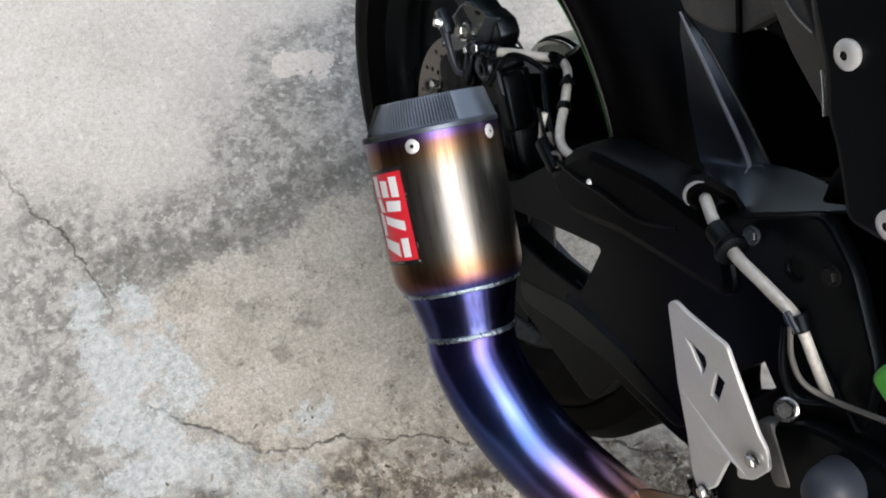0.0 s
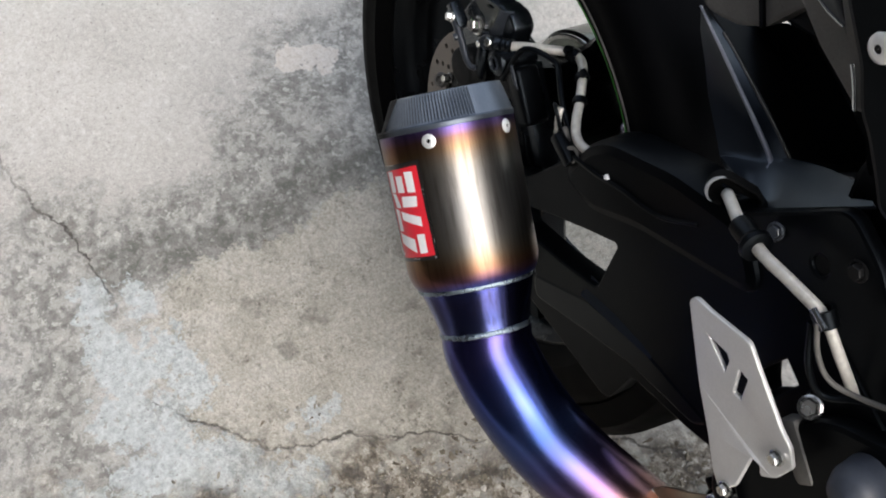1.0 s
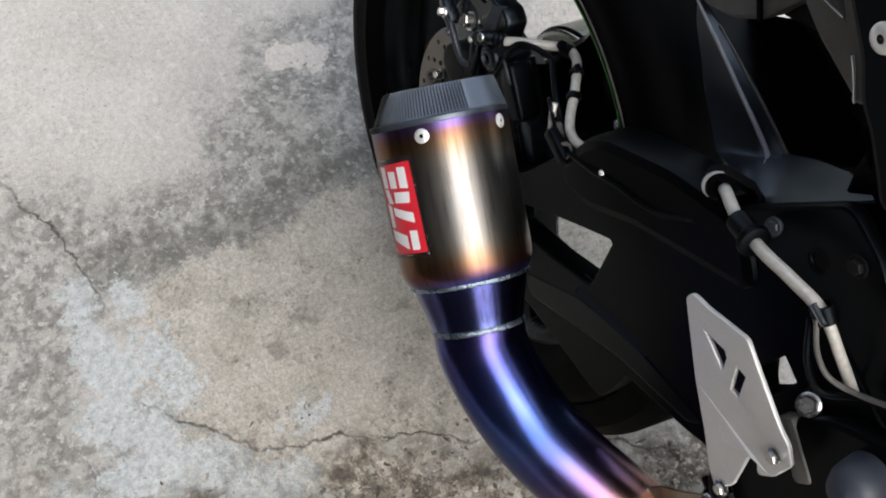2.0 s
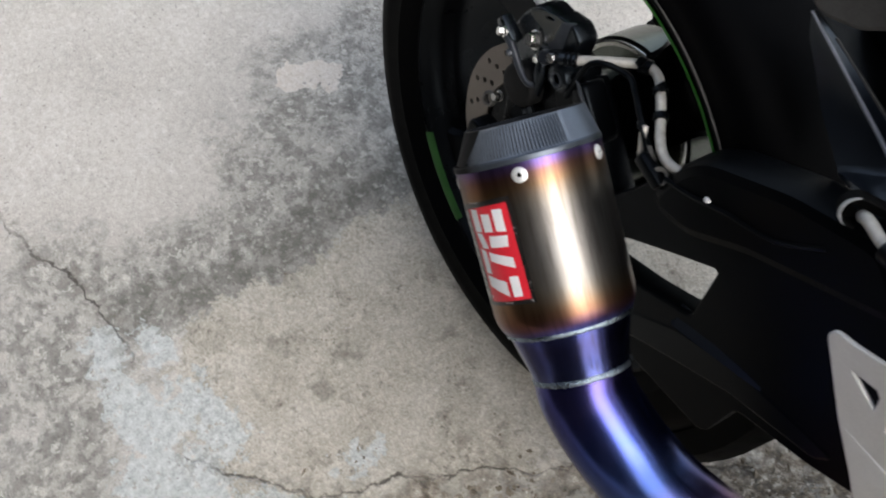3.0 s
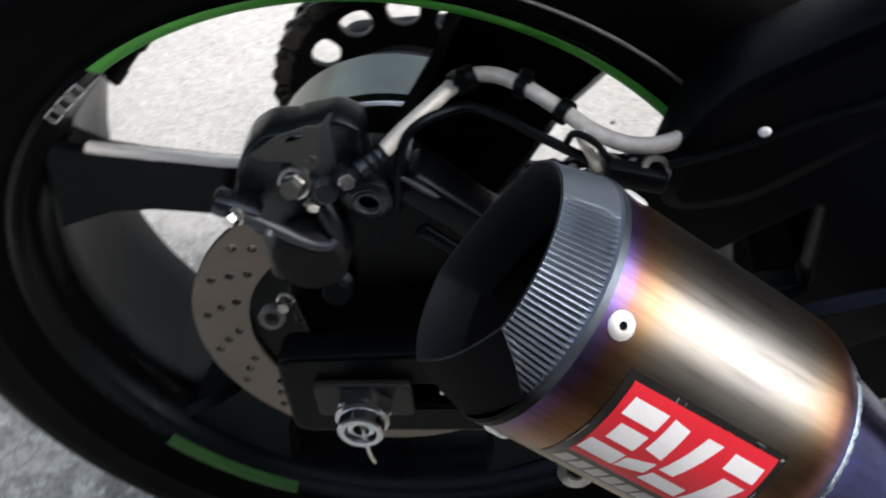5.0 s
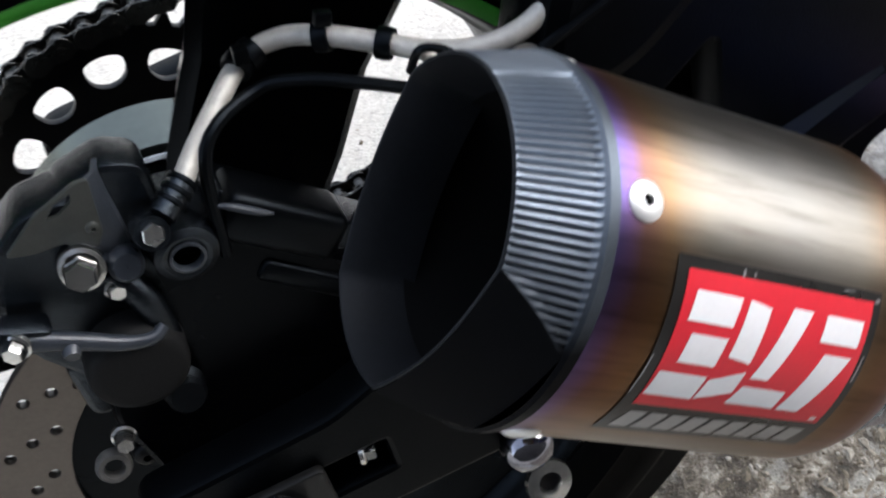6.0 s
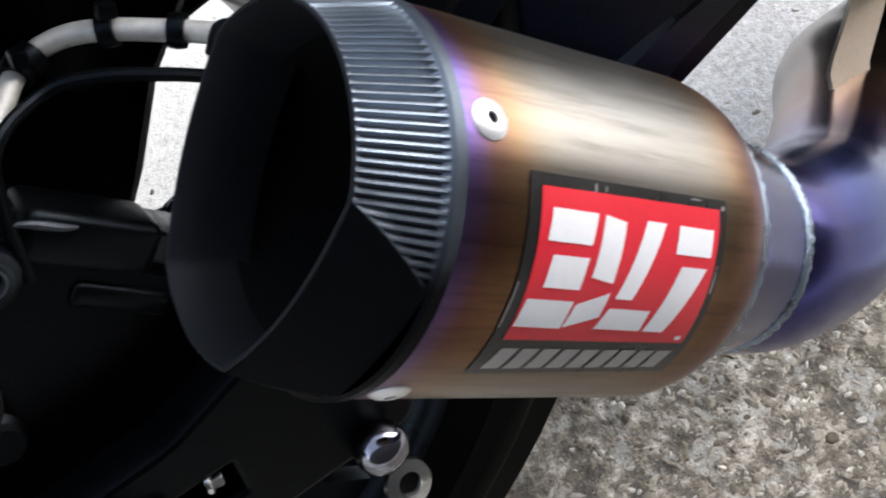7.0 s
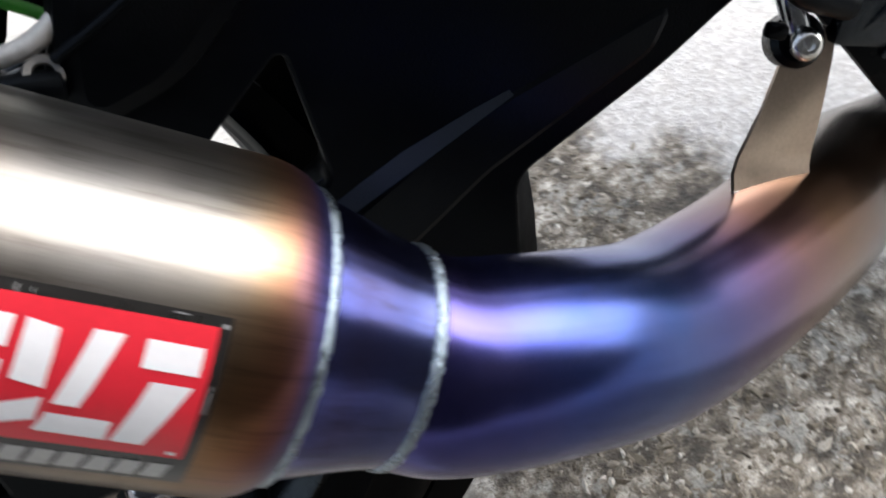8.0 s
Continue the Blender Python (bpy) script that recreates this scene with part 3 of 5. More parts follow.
# ---------------------------------------------------------------- motorcycle
LEAN = -13.49
AXLE = 0.299
bike = new("motorcycle")
bike.matrix_world = pose(0, 0, AXLE, LEAN)
tagged(bike, "black motorcycle with titanium silencer leaning on its side stand", "motorcycle")

SIDE = (0, -1, 0)


# rear wheel -----------------------------------------------------
def build_wheel():
    half = [(0.229, -0.0635), (0.2305, -0.061), (0.229, -0.058), (0.2265, -0.0555), (0.2235, -0.05), (0.219, -0.036), (0.2165, -0.015)]
    far_half = [(0.229, 0.0675), (0.2305, 0.065), (0.229, 0.062), (0.2265, 0.0595), (0.2205, 0.054), (0.2150, 0.045), (0.2135, 0.032), (0.2145, 0.012)]
    inner = [(0.2245, -0.0645), (0.2205, -0.060), (0.2185, -0.0555), (0.2165, -0.054), (0.2130, -0.040), (0.2100, -0.030), (0.2085, -0.0275), (0.209, -0.012)]
    far_inner = [(0.2245, 0.0690), (0.2120, 0.0700), (0.2040, 0.0690), (0.2032, 0.063), (0.2050, 0.045), (0.2085, 0.018)]
    loop = half + list(reversed(far_half)) + far_inner + list(reversed(inner))
    wheel = part("rear_wheel", lathe((0, 0, 0), (0, 1, 0), loop, 128, closed=True), WHEEL_BLACK, bike, "black cast alloy wheel with green rim tape", angle=40)
    tyre = [(0.2265, -0.058), (0.2295, -0.0655), (0.236, -0.071), (0.245, -0.0755), (0.2465, -0.0772), (0.249, -0.0765), (0.262, -0.079), (0.275, -0.0785), (0.286, -0.0725), (0.295, -0.060),
            (0.302, -0.041), (0.3065, -0.02), (0.3085, 0.0)]
    loop = tyre + [(r, -s + 0.004 * max(0.0, min(1.0, (0.30 - r) / 0.03))) for r, s in reversed(tyre[:-1])]
    part("tyre", lathe((0, 0, 0), (0, 1, 0), loop, 160, closed=True), RUBBER, wheel, "worn black road tyre", angle=50)
    # hub
    part("hub", lathe((0, 0, 0), (0, 1, 0), [(0.012, -0.062), (0.03, -0.062), (0.036, -0.055), (0.036, -0.03), (0.045, -0.02), (0.052, 0.0), (0.062, 0.03), (0.079, 0.034), (0.084, 0.034), (0.087, 0.038), (0.087, 0.08), (0.08, 0.086), (0.05, 0.088), (0.012, 0.08)], 64), HUB, wheel, "grey metal hub drum")
    part("hub_ring", lathe((0, 0, 0), (0, 1, 0), [(0.0785, 0.0325), (0.0825, 0.0315), (0.0840, 0.033), (0.0840, 0.036), (0.0785, 0.036)], 72, closed=True), STEEL, wheel, "bright machined ring on the hub")
    part("cush_cover", lathe((0, 0, 0), (0, 1, 0), [(0.05, 0.0885), (0.072, 0.0885), (0.076, 0.091), (0.076, 0.098), (0.05, 0.098)], 64, closed=True), DARK_STEEL, wheel)
    # spokes
    for i, deg in enumerate((170.5, 60.0, -64.0, -128.0)):
        a = radians(deg)
        wide = 2.0 if i == 1 else 1.2
        u, w = Vector((math.cos(a), 0, math.sin(a))), Vector((-math.sin(a), 0, math.cos(a)))
        stations = ((0.035, 0.030, -0.035, 0.03), (0.07, 0.0225, -0.032, 0.02), (0.12, 0.0195, -0.032, 0.012), (0.165, 0.021, -0.034, 0.012), (0.190, 0.028, -0.038, 0.016), (0.211, 0.042, -0.046, 0.024))
        base = Vector((0, 0, 0))
        if i == 0:
            # this one runs past the axle, a flat arm with a rounded upper edge
            base = -w * 0.0557
            stations = ((0.015, 0.026, -0.035, -0.012), (0.05, 0.0240, -0.033, -0.014), (0.10, 0.0228, -0.033, -0.016), (0.145, 0.0234, -0.034, -0.016), (0.17, 0.0262, -0.037, -0.016), (0.199, 0.036, -0.044, -0.012))
        loops = []
        for r, half_w, y0, y1 in stations:
            c = 0.006 if i else 0.0035
            if i:
                half_w = min(0.05, half_w * (1 + (wide - 1) * min(1.0, r / 0.12)))
            if i == 1 and r > 0.1:
                half_w = 0.041 if r < 0.17 else 0.045
            prof = [(-half_w, y0 + c), (-half_w + c, y0), (half_w - c, y0), (half_w, y0 + c), (half_w * 0.8, y1 - c), (half_w * 0.6, y1), (-half_w * 0.6, y1), (-half_w * 0.8, y1 - c)]
            loops.append([base + u * r + w * p + Vector((0, q, 0)) for p, q in prof])
        bm = bmesh.new()
        rings(bm, loops)
        bmesh.ops.recalc_face_normals(bm, faces=bm.faces)
        spoke = part("spoke", bm, SPOKE_BLACK, wheel, angle=30)
        if i == 0:
            # pale strip stands in for the sky's highlight on the upper edge
            bm = bmesh.new()
            rows = []
            for k in range(13):
                r = 0.05 + 0.128 * k / 12
                up, y0 = (float(np.interp(r, [q[0] for q in stations], [q[j] for q in stations])) for j in (1, 2))
                rows.append([base + u * r + w * (e - up - 0.0006) + Vector((0, y0 + y, 0)) for e, y in ((0.0040, 0.0002), (0.0022, 0.0013), (0.0004, 0.0034), (0.0008, 0.0062), (0.0024, 0.0095))])
            rings(bm, rows, wrap=False)
            bmesh.ops.recalc_face_normals(bm, faces=bm.faces)
            bmesh.ops.solidify(bm, geom=bm.faces[:], thickness=0.0008)
            part("spoke_highlight", bm, ALLOY, spoke, "pale strip on the spoke's edge, a painted highlight", angle=60)
    # green tape round the rim edge, with a gap at the back
    for side, a0, a1 in ((-1, 39, 124), (-1, -141, -114), (1, 39, 124), (1, -141, -114)):
        off = 0.004 if side > 0 else 0.0
        prof = [(r, side * w + off) for r, w in ((0.2188, 0.0608), (0.2205, 0.0628), (0.2245, 0.0656), (0.2268, 0.0660))]
        bm = bmesh.new()
        pts = [radians(a0 + (a1 - a0) * i / 48) for i in range(49)]
        rings(bm, [[(r * math.cos(a), s, r * math.sin(a)) for a in pts] for r, s in prof], wrap=False)
        part("rim_tape", bm, GREEN if a0 > 0 else DARK_GREEN, wheel, "green reflective rim tape" if a0 > 0 else "darker green rim tape")
    # grey line paints the specular streak on the tyre's ridge
    bm = tube([(0.2468 * math.cos(radians(a)), -0.0775, 0.2468 * math.sin(radians(a))) for a in range(24, 96, 6)], lambda t: 0.0002 + 0.0009 * math.sin(math.pi * t), 8, 4)
    part("tyre_highlight", bm, GREY_COAT, wheel, "pale line on the tyre wall, a painted highlight")
    # printed mark in the gap: three outlined bars
    for i in range(3):
        a = radians(128.2 + 2.9 * i)
        u, w = Vector((math.cos(a), 0, math.sin(a))), Vector((-math.sin(a), 0, math.cos(a)))
        bm = bmesh.new()
        for dr, dt, lr, lt in ((0.0032, 0, 0.0012, 0.0092), (-0.0032, 0, 0.0012, 0.0092), (0, 0.004, 0.0076, 0.0012), (0, -0.004, 0.0076, 0.0012)):
            vs = [bm.verts.new(u * (0.2215 + dr + e * lr / 2) + w * (dt + g * lt / 2) + Vector((0, -0.0668, 0))) for e, g in ((-1, -1), (1, -1), (1, 1), (-1, 1))]
            bm.faces.new(vs)
        bmesh.ops.solidify(bm, geom=bm.faces[:], thickness=0.0006)
        part("rim_mark", bm, WHITE, wheel, "white outlined print on the rim", angle=0)
    # valve
    base, tip = Vector((-0.119, -0.010, 0.167)), Vector((-0.139, -0.022, 0.147))
    u = tip - base
    bm = lathe(base, u, [(0.006, -0.01), (0.006, 0.004), (0.0042, 0.006), (0.0042, 0.018), (0.005, 0.019), (0.005, 0.0295), (0.001, 0.0305)], 14)
    part("valve_stem", bm, DARK_STEEL, wheel)
    # brake disc with drilled face and carrier
    holes = [circle(0, 0, 0.078, 64)]
    for i in range(20):
        for k in range(3):
            a = 2 * math.pi * (i + 0.27 * k) / 20
            r = 0.0855 + 0.0088 * k
            holes.append(circle(r * math.cos(a), r * math.sin(a), 0.0031, 12))
    disc = part("brake_disc", flat(circle(0, 0, 0.1115, 128), holes, 0.0045, -0.080, 0.0005), DISC, wheel, "drilled brown-grey brake disc", angle=30)
    part("disc_carrier", flat(circle(0, 0, 0.0785, 64), [circle(0, 0, 0.02, 32)], 0.004, -0.0765, 0.0006), BLACK_PAINT, wheel)
    for i in range(5):
        a = 2 * math.pi * i / 5 + 0.4
        part("carrier_bolt", button_bolt((0.045 * math.cos(a), -0.0785, 0.045 * math.sin(a)), SIDE, 0.0065, 0.004), DARK_STEEL, wheel)
    # sprocket
    teeth = 41
    edge = []
    for i in range(teeth):
        for k, r in ((0.0, 0.1000), (0.18, 0.1000), (0.42, 0.0925), (0.76, 0.0925)):
            a = 2 * math.pi * (i + k) / teeth
            edge.append((r * math.cos(a), r * math.sin(a)))
    cut = []
    for i in range(12):
        a = 2 * math.pi * (i + 0.93) / 12
        ring = rounded([(0.0125, 0), (0.009, 0.0135), (-0.006, 0.0115), (-0.0115, 0), (-0.006, -0.0115), (0.009, -0.0135)], 0.008, 3)
        cut.append([((0.068 + x) * math.cos(a) - z * math.sin(a), (0.068 + x) * math.sin(a) + z * math.cos(a)) for x, z in ring])
    part("sprocket", flat(edge, [circle(0, 0, 0.035, 40), *cut], 0.006, 0.156, 0.0006), DARK_STEEL, wheel, "black toothed rear sprocket", angle=30)
    part("sprocket_carrier", lathe((0, 0, 0), (0, 1, 0), [(0.02, 0.09), (0.060, 0.09), (0.062, 0.094), (0.048, 0.125), (0.046, 0.148), (0.042, 0.152), (0.02, 0.152)], 48), DARK_STEEL, wheel)
    return wheel


wheel = build_wheel()


def build_axle():
    axle = part("axle", lathe((0, 0, 0.002), SIDE, [(0.0002, 0.150), (0.0045, 0.150), (0.0048, 0.158), (0.0075, 0.158), (0.0085, 0.157), (0.0085, 0.08)], 28), ZINC, bike, "zinc plated rear axle end")
    nut = hex_bolt((0, -0.140, 0.002), SIDE, 0.0172, 0.010, flange=False)
    lathe((0, -0.150, 0.002), SIDE, [(0.0155, -0.001), (0.0155, 0.001), (0.0132, 0.002), (0.0132, 0.0095), (0.0122, 0.0105), (0.0092, 0.0105), (0.0088, 0.002)], 32, bm=nut)
    part("axle_nut", nut, ZINC, axle, "zinc plated castle nut")
    part("adjuster_plate", flat(rounded([(-0.027, -0.009), (0.027, -0.009), (0.027, 0.0165), (-0.027, 0.0165)], 0.003), [circle(0, 0.002, 0.009)], 0.005, -0.1365, 0.001), plain("dull alloy", (0.009, 0.009, 0.009), 0.42, spec=0.25), axle)
    part("cotter_pin", tube([(0.0, -0.15, 0.016), (0.001, -0.157, 0.0), (0.002, -0.158, -0.02), (0.003, -0.156, -0.032)], 0.0012, 8, 5), STEEL, axle)


build_axle()


# chain ----------------------------------------------------------
def build_chain():
    chain = new("drive_chain")
    chain.parent = bike
    chain["label"] = "oiled black drive chain"
    pitch = 0.015875
    side = flat([(p[0], p[1]) for p in circle(0, 0, 0.0072, 14)[4:11] + [(pitch * 0.5, -0.0048)] + [(pitch + x, z) for x, z in (circle(0, 0, 0.0072, 14)[11:] + circle(0, 0, 0.0072, 14)[:4])] + [(pitch * 0.5, 0.0048)]], (), 0.0018, 0, 0.0003)
    bm = bmesh.new()
    for y in (-0.0075, 0.0075):
        tmp = side.copy()
        tmp.transform(Matrix.Translation((0, y, 0)))
        bm.from_mesh(tmp)
        bpy.data.meshes.remove(tmp)
    lathe((0, 0, 0), (0, 1, 0), [(0.0002, -0.0105), (0.0028, -0.0105), (0.0028, -0.006), (0.005, -0.006), (0.005, 0.006), (0.0028, 0.006), (0.0028, 0.0105), (0.0002, 0.0105)], 12, bm=bm)
    link = bpy.data.meshes.new("link")
    bm.to_mesh(link)
    bm.free()
    link.materials.append(plain("oiled chain", (0.05, 0.048, 0.045), 0.28, metal=0.9, scale=200))
    R = 0.0965
    slope = radians(8)
    path = []
    a = math.pi / 2 + slope
    fall = radians(5)
    end = -math.pi / 2 + fall + 2 * math.pi
    # round the back of the sprocket, then both runs
    low = Vector((R * math.cos(-math.pi / 2 + fall), R * math.sin(-math.pi / 2 + fall)))
    top = Vector((R * math.cos(a), R * math.sin(a)))
    for i in range(24, 0, -1):
        path.append(top + Vector((math.cos(slope - 0.08), math.sin(slope - 0.08))) * pitch * i)
    n = int((end - a) * R / pitch)
    for i in range(n + 1):
        b = a + (end - a) * i / n
        path.append(Vector((R * math.cos(b), R * math.sin(b))))
    for i in range(1, 25):
        path.append(low + Vector((math.cos(fall), math.sin(fall))) * pitch * i)
    for i in range(len(path) - 1):
        p, q = path[i], path[i + 1]
        w = q - p
        m = pose(p.x, 0.156 + (0.0012 if i % 2 else -0.0012), p.y, 0, -math.degrees(math.atan2(w.y, w.x)), 0)
        part("link", link, None, chain, angle=0, m=m)


build_chain()


# silencer -------------------------------------------------------
CAN_O = Vector((0.11511, -0.21957, 0.17))
CAN_D = Vector((0.76973, -0.07140, -0.63436)).normalized()
CAN_UP = (Vector((0, 0, 1)) - CAN_D * CAN_D.z).normalized()
CAN_IN = CAN_UP.cross(CAN_D)


def on_can(s, angle, r):
    a = radians(angle)
    return CAN_O + CAN_D * s + (CAN_UP * math.cos(a) + CAN_IN * math.sin(a)) * r


def can_radius(s):
    return 0.0549 - 0.0088 * s


def can_patch(corners, lift, nu=4, nv=10):
    """A thin film on the can: four corners (station, angle), first along the top, then back along the bottom."""
    (s0, a0), (s1, a1), (s2, a2), (s3, a3) = corners
    bm = bmesh.new()
    grid = []
    for j in range(nv + 1):
        v = j / nv
        row = []
        for i in range(nu + 1):
            u = i / nu
            s = (s0 * (1 - u) + s1 * u) * (1 - v) + (s3 * (1 - u) + s2 * u) * v
            a = (a0 * (1 - u) + a1 * u) * (1 - v) + (a3 * (1 - u) + a2 * u) * v
            row.append(on_can(s, a, can_radius(s) + lift))
        grid.append(row)
    rings(bm, grid, wrap=False)
    bmesh.ops.recalc_face_normals(bm, faces=bm.faces)
    out = CAN_O + CAN_D * 0.05
    if sum((f.normal.dot(f.calc_center_median() - out)) for f in bm.faces) < 0:
        bmesh.ops.reverse_faces(bm, faces=bm.faces[:])
    return bm


def build_silencer():
    prof = [(can_radius(s), s) for s in (-0.0108, -0.005, 0.0, 0.02, 0.04, 0.06, 0.08, 0.095)] + [(0.0539, 0.102), (0.0532, 0.1065), (0.0519, 0.1105), (0.0500, 0.114), (0.0478, 0.117)]
    us = [(s + 0.0108) / 0.1278 for r, s in prof]
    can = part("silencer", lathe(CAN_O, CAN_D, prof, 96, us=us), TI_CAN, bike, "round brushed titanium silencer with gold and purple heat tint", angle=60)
    cone = [(0.0473, 0.117), (0.0462, 0.1205), (0.0435, 0.131), (0.0405, 0.142), (0.0382, 0.152), (0.0375, 0.1565)]
    part("cone", lathe(CAN_O, CAN_D, cone, 72, us=[(s - 0.117) / 0.04 for r, s in cone]), TI_CONE, can, "blue tinted titanium cone", angle=60)
    for s, r in ((0.117, 0.0474), (0.1565, 0.0374)):
        bm = bmesh.new()
        loops = []
        for i in range(120):
            a = 3.0 * i
            wob = 0.0001 * math.sin(i * 2.6) + 0.0003 * noise.noise((i * 0.21, s * 50, 0))
            wide = 0.0024 + 0.00015 * math.sin(i * 1.3) + 0.0003 * noise.noise((i * 0.3, s * 90, 4))
            loops.append([on_can(s + wide * math.cos(b) + wob, a, r + 0.0012 * math.sin(b) + 0.0003 * math.sin(i * 2.6)) for b in (2 * math.pi * k / 10 for k in range(10))])
        rings(bm, loops, closed=True)
        bmesh.ops.recalc_face_normals(bm, faces=bm.faces)
        part("weld", bm, WELD, can, "rippled silver weld bead", angle=60)
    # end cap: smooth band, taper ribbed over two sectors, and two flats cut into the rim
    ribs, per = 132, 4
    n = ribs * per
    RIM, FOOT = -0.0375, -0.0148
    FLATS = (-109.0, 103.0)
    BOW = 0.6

    def mouth(deg, r, flat_at):
        """Radius of the rim, cut by two flats."""
        for at in FLATS:
            c = math.cos(radians(deg - at))
            if c > 0.2:
                r = min(r, flat_at / c ** BOW)
        return r

    def outer(s):
        return 0.0550 - 0.0058 * (FOOT - s) / (FOOT - RIM)

    def plane(s):
        return 0.0524 - 0.0118 * (FOOT - s) / (FOOT - RIM)

    def meets(deg):
        """Station at which a flat begins, and which flat it is."""
        for k, at in enumerate(FLATS):
            c = math.cos(radians(deg - at))
            if c > 0.2 and plane(RIM) / c ** BOW < outer(RIM):
                lo, hi = RIM, FOOT - 0.0001
                for _ in range(30):
                    mid = (lo + hi) / 2
                    lo, hi = (mid, hi) if plane(mid) / c ** BOW < outer(mid) else (lo, mid)
                return lo, k
        return RIM, None

    inside = [(RIM + 0.0006, 0.0474, 0.0386), (-0.028, 0.0450, 0.0362), (-0.014, 0.043, 0.0345)]
    uneven = (0.0, 0.0002, 0.0013, 0.0013)
    cols, flats = [], ({}, {})
    smooth_ribs = []
    for i in range(n):
        deg = 360.0 * i / n - 180
        s_c, k = meets(deg)
        # the upper part of the taper is left smooth
        ribbed = max(0.0, min(1.0, max((5.0 - deg) / 4, (deg - 125.0) / 4)))
        smooth_ribs.append(ribbed < 0.5)
        col = [on_can(s, deg, r) for s, r in ((-0.0098, 0.0549), (-0.0102, 0.0557), (-0.0136, 0.0559), (-0.0144, 0.0553))]
        for f in (0.0, 0.06, 0.35, 0.65, 0.94, 1.0):
            s = FOOT + (s_c - FOOT) * f
            dip = uneven[i % per] * ribbed if 0.0 < f < 1.0 else 0.0
            if k is not None:
                dip *= min(1.0, max(0.0, s - s_c) / 0.004)
            col.append(on_can(s, deg, outer(s) - dip))
        cols.append(col)
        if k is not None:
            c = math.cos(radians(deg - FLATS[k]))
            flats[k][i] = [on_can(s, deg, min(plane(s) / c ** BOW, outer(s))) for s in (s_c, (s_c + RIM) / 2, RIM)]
    cap = bmesh.new()
    rings(cap, [[c[j] for c in cols] for j in range(len(cols[0]))])
    bmesh.ops.recalc_face_normals(cap, faces=cap.faces)
    cap.faces.ensure_lookup_table()
    for face in cap.faces[:4 * n]:
        face.material_index = 2
    # groove floors take the darker material as painted shade
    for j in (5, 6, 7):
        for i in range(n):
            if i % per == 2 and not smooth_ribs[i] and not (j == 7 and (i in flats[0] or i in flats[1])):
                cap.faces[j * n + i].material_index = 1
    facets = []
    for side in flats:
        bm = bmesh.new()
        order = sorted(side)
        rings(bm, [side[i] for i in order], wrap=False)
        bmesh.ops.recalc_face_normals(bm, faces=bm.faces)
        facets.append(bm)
    bm = bmesh.new()
    inside = [(RIM - 0.0001, outer(RIM) - 0.0002, plane(RIM) - 0.0002), (RIM - 0.0004, 0.0486, 0.0400), (RIM - 0.0003, 0.0479, 0.0393)] + inside
    rings(bm, [[on_can(s, d - 180, mouth(d - 180, r, fl)) for d in (3.0 * i for i in range(120))] for s, r, fl in inside])
    part("mouth", bm, LINER, can, "dark inner lip of the end cap", angle=40)
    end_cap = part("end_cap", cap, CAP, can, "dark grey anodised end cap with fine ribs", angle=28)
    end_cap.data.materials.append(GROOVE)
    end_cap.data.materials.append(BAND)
    # both flats carry their shade as near-black colour
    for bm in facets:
        part("facet", bm, FACET, can, "smooth flat cut into the rim, its shade painted black", angle=28)
    part("mouth_liner", lathe(CAN_O, CAN_D, [(0.0428, -0.018), (0.0425, -0.012), (0.041, -0.004), (0.036, 0.012), (0.031, 0.03)], 64), SOOT, can, "sooty mouth of the silencer")
    part("baffle", lathe(CAN_O, CAN_D, [(0.0315, 0.029), (0.021, 0.03), (0.0205, 0.012), (0.0185, 0.012), (0.018, 0.05), (0.0002, 0.05)], 48), SOOT, can, "sooty inner outlet pipe")
    # rivets
    for ang in (-39.2, 33.7, -128.0, 107.0, 172.0):
        c = on_can(-0.0015, ang, can_radius(0) - 0.0004)
        way = c - (CAN_O - CAN_D * 0.0015)
        rivet = part("rivet", button_bolt(c, way, 0.0058, 0.0018, 0.3), RIVET, can, "bright rivet")
        part("rivet_core", lathe(c, way, [(0.0019, 0.0008), (0.0002, 0.0009)], 12), SOOT, can)
    # sticker
    part("sticker", can_patch([(0.0105, -51.0), (0.0888, -50.0), (0.0895, -110.5), (0.0125, -113.5)], 0.0003, 8, 24), STICKER, can, "black sticker with red panel and white shapes")
    part("red_panel", can_patch([(0.0145, -54.4), (0.0855, -53.2), (0.0862, -97.0), (0.0160, -98.2)], 0.0005, 8, 18), RED, can)

    def glyph(corners):
        # corners in 0..1 across and down the red panel
        out = []
        for x, y in corners:
            out.append((0.0145 + 0.0715 * x + 0.0012 * y, -54.0 - 43.8 * y))
        part("sticker_shape", can_patch(out, 0.0007, 2, 5), WHITE, can)

    # unlettered mark: plain white bars on the red
    for q in (
        [(0.055, 0.13), (0.285, 0.13), (0.272, 0.33), (0.045, 0.33)], [(0.085, 0.41), (0.27, 0.41), (0.26, 0.62), (0.075, 0.62)], [(0.02, 0.70), (0.255, 0.70), (0.245, 0.90), (0.01, 0.90)],
        [(0.325, 0.13), (0.44, 0.16), (0.425, 0.56), (0.305, 0.53)], [(0.27, 0.72), (0.43, 0.62), (0.42, 0.80), (0.255, 0.89)],
        [(0.555, 0.13), (0.665, 0.13), (0.56, 0.66), (0.465, 0.66)], [(0.455, 0.73), (0.69, 0.73), (0.68, 0.89), (0.42, 0.89)],
        [(0.745, 0.13), (0.955, 0.13), (0.955, 0.32), (0.74, 0.32)], [(0.79, 0.40), (0.945, 0.40), (0.82, 0.89), (0.70, 0.89)],
    ):
        glyph(q)
    bm = can_patch([(0.0815, -94.2), (0.0838, -94.2), (0.0838, -95.6), (0.0815, -95.6)], 0.0007, 1, 1)
    part("sticker_shape", bm, WHITE, can)
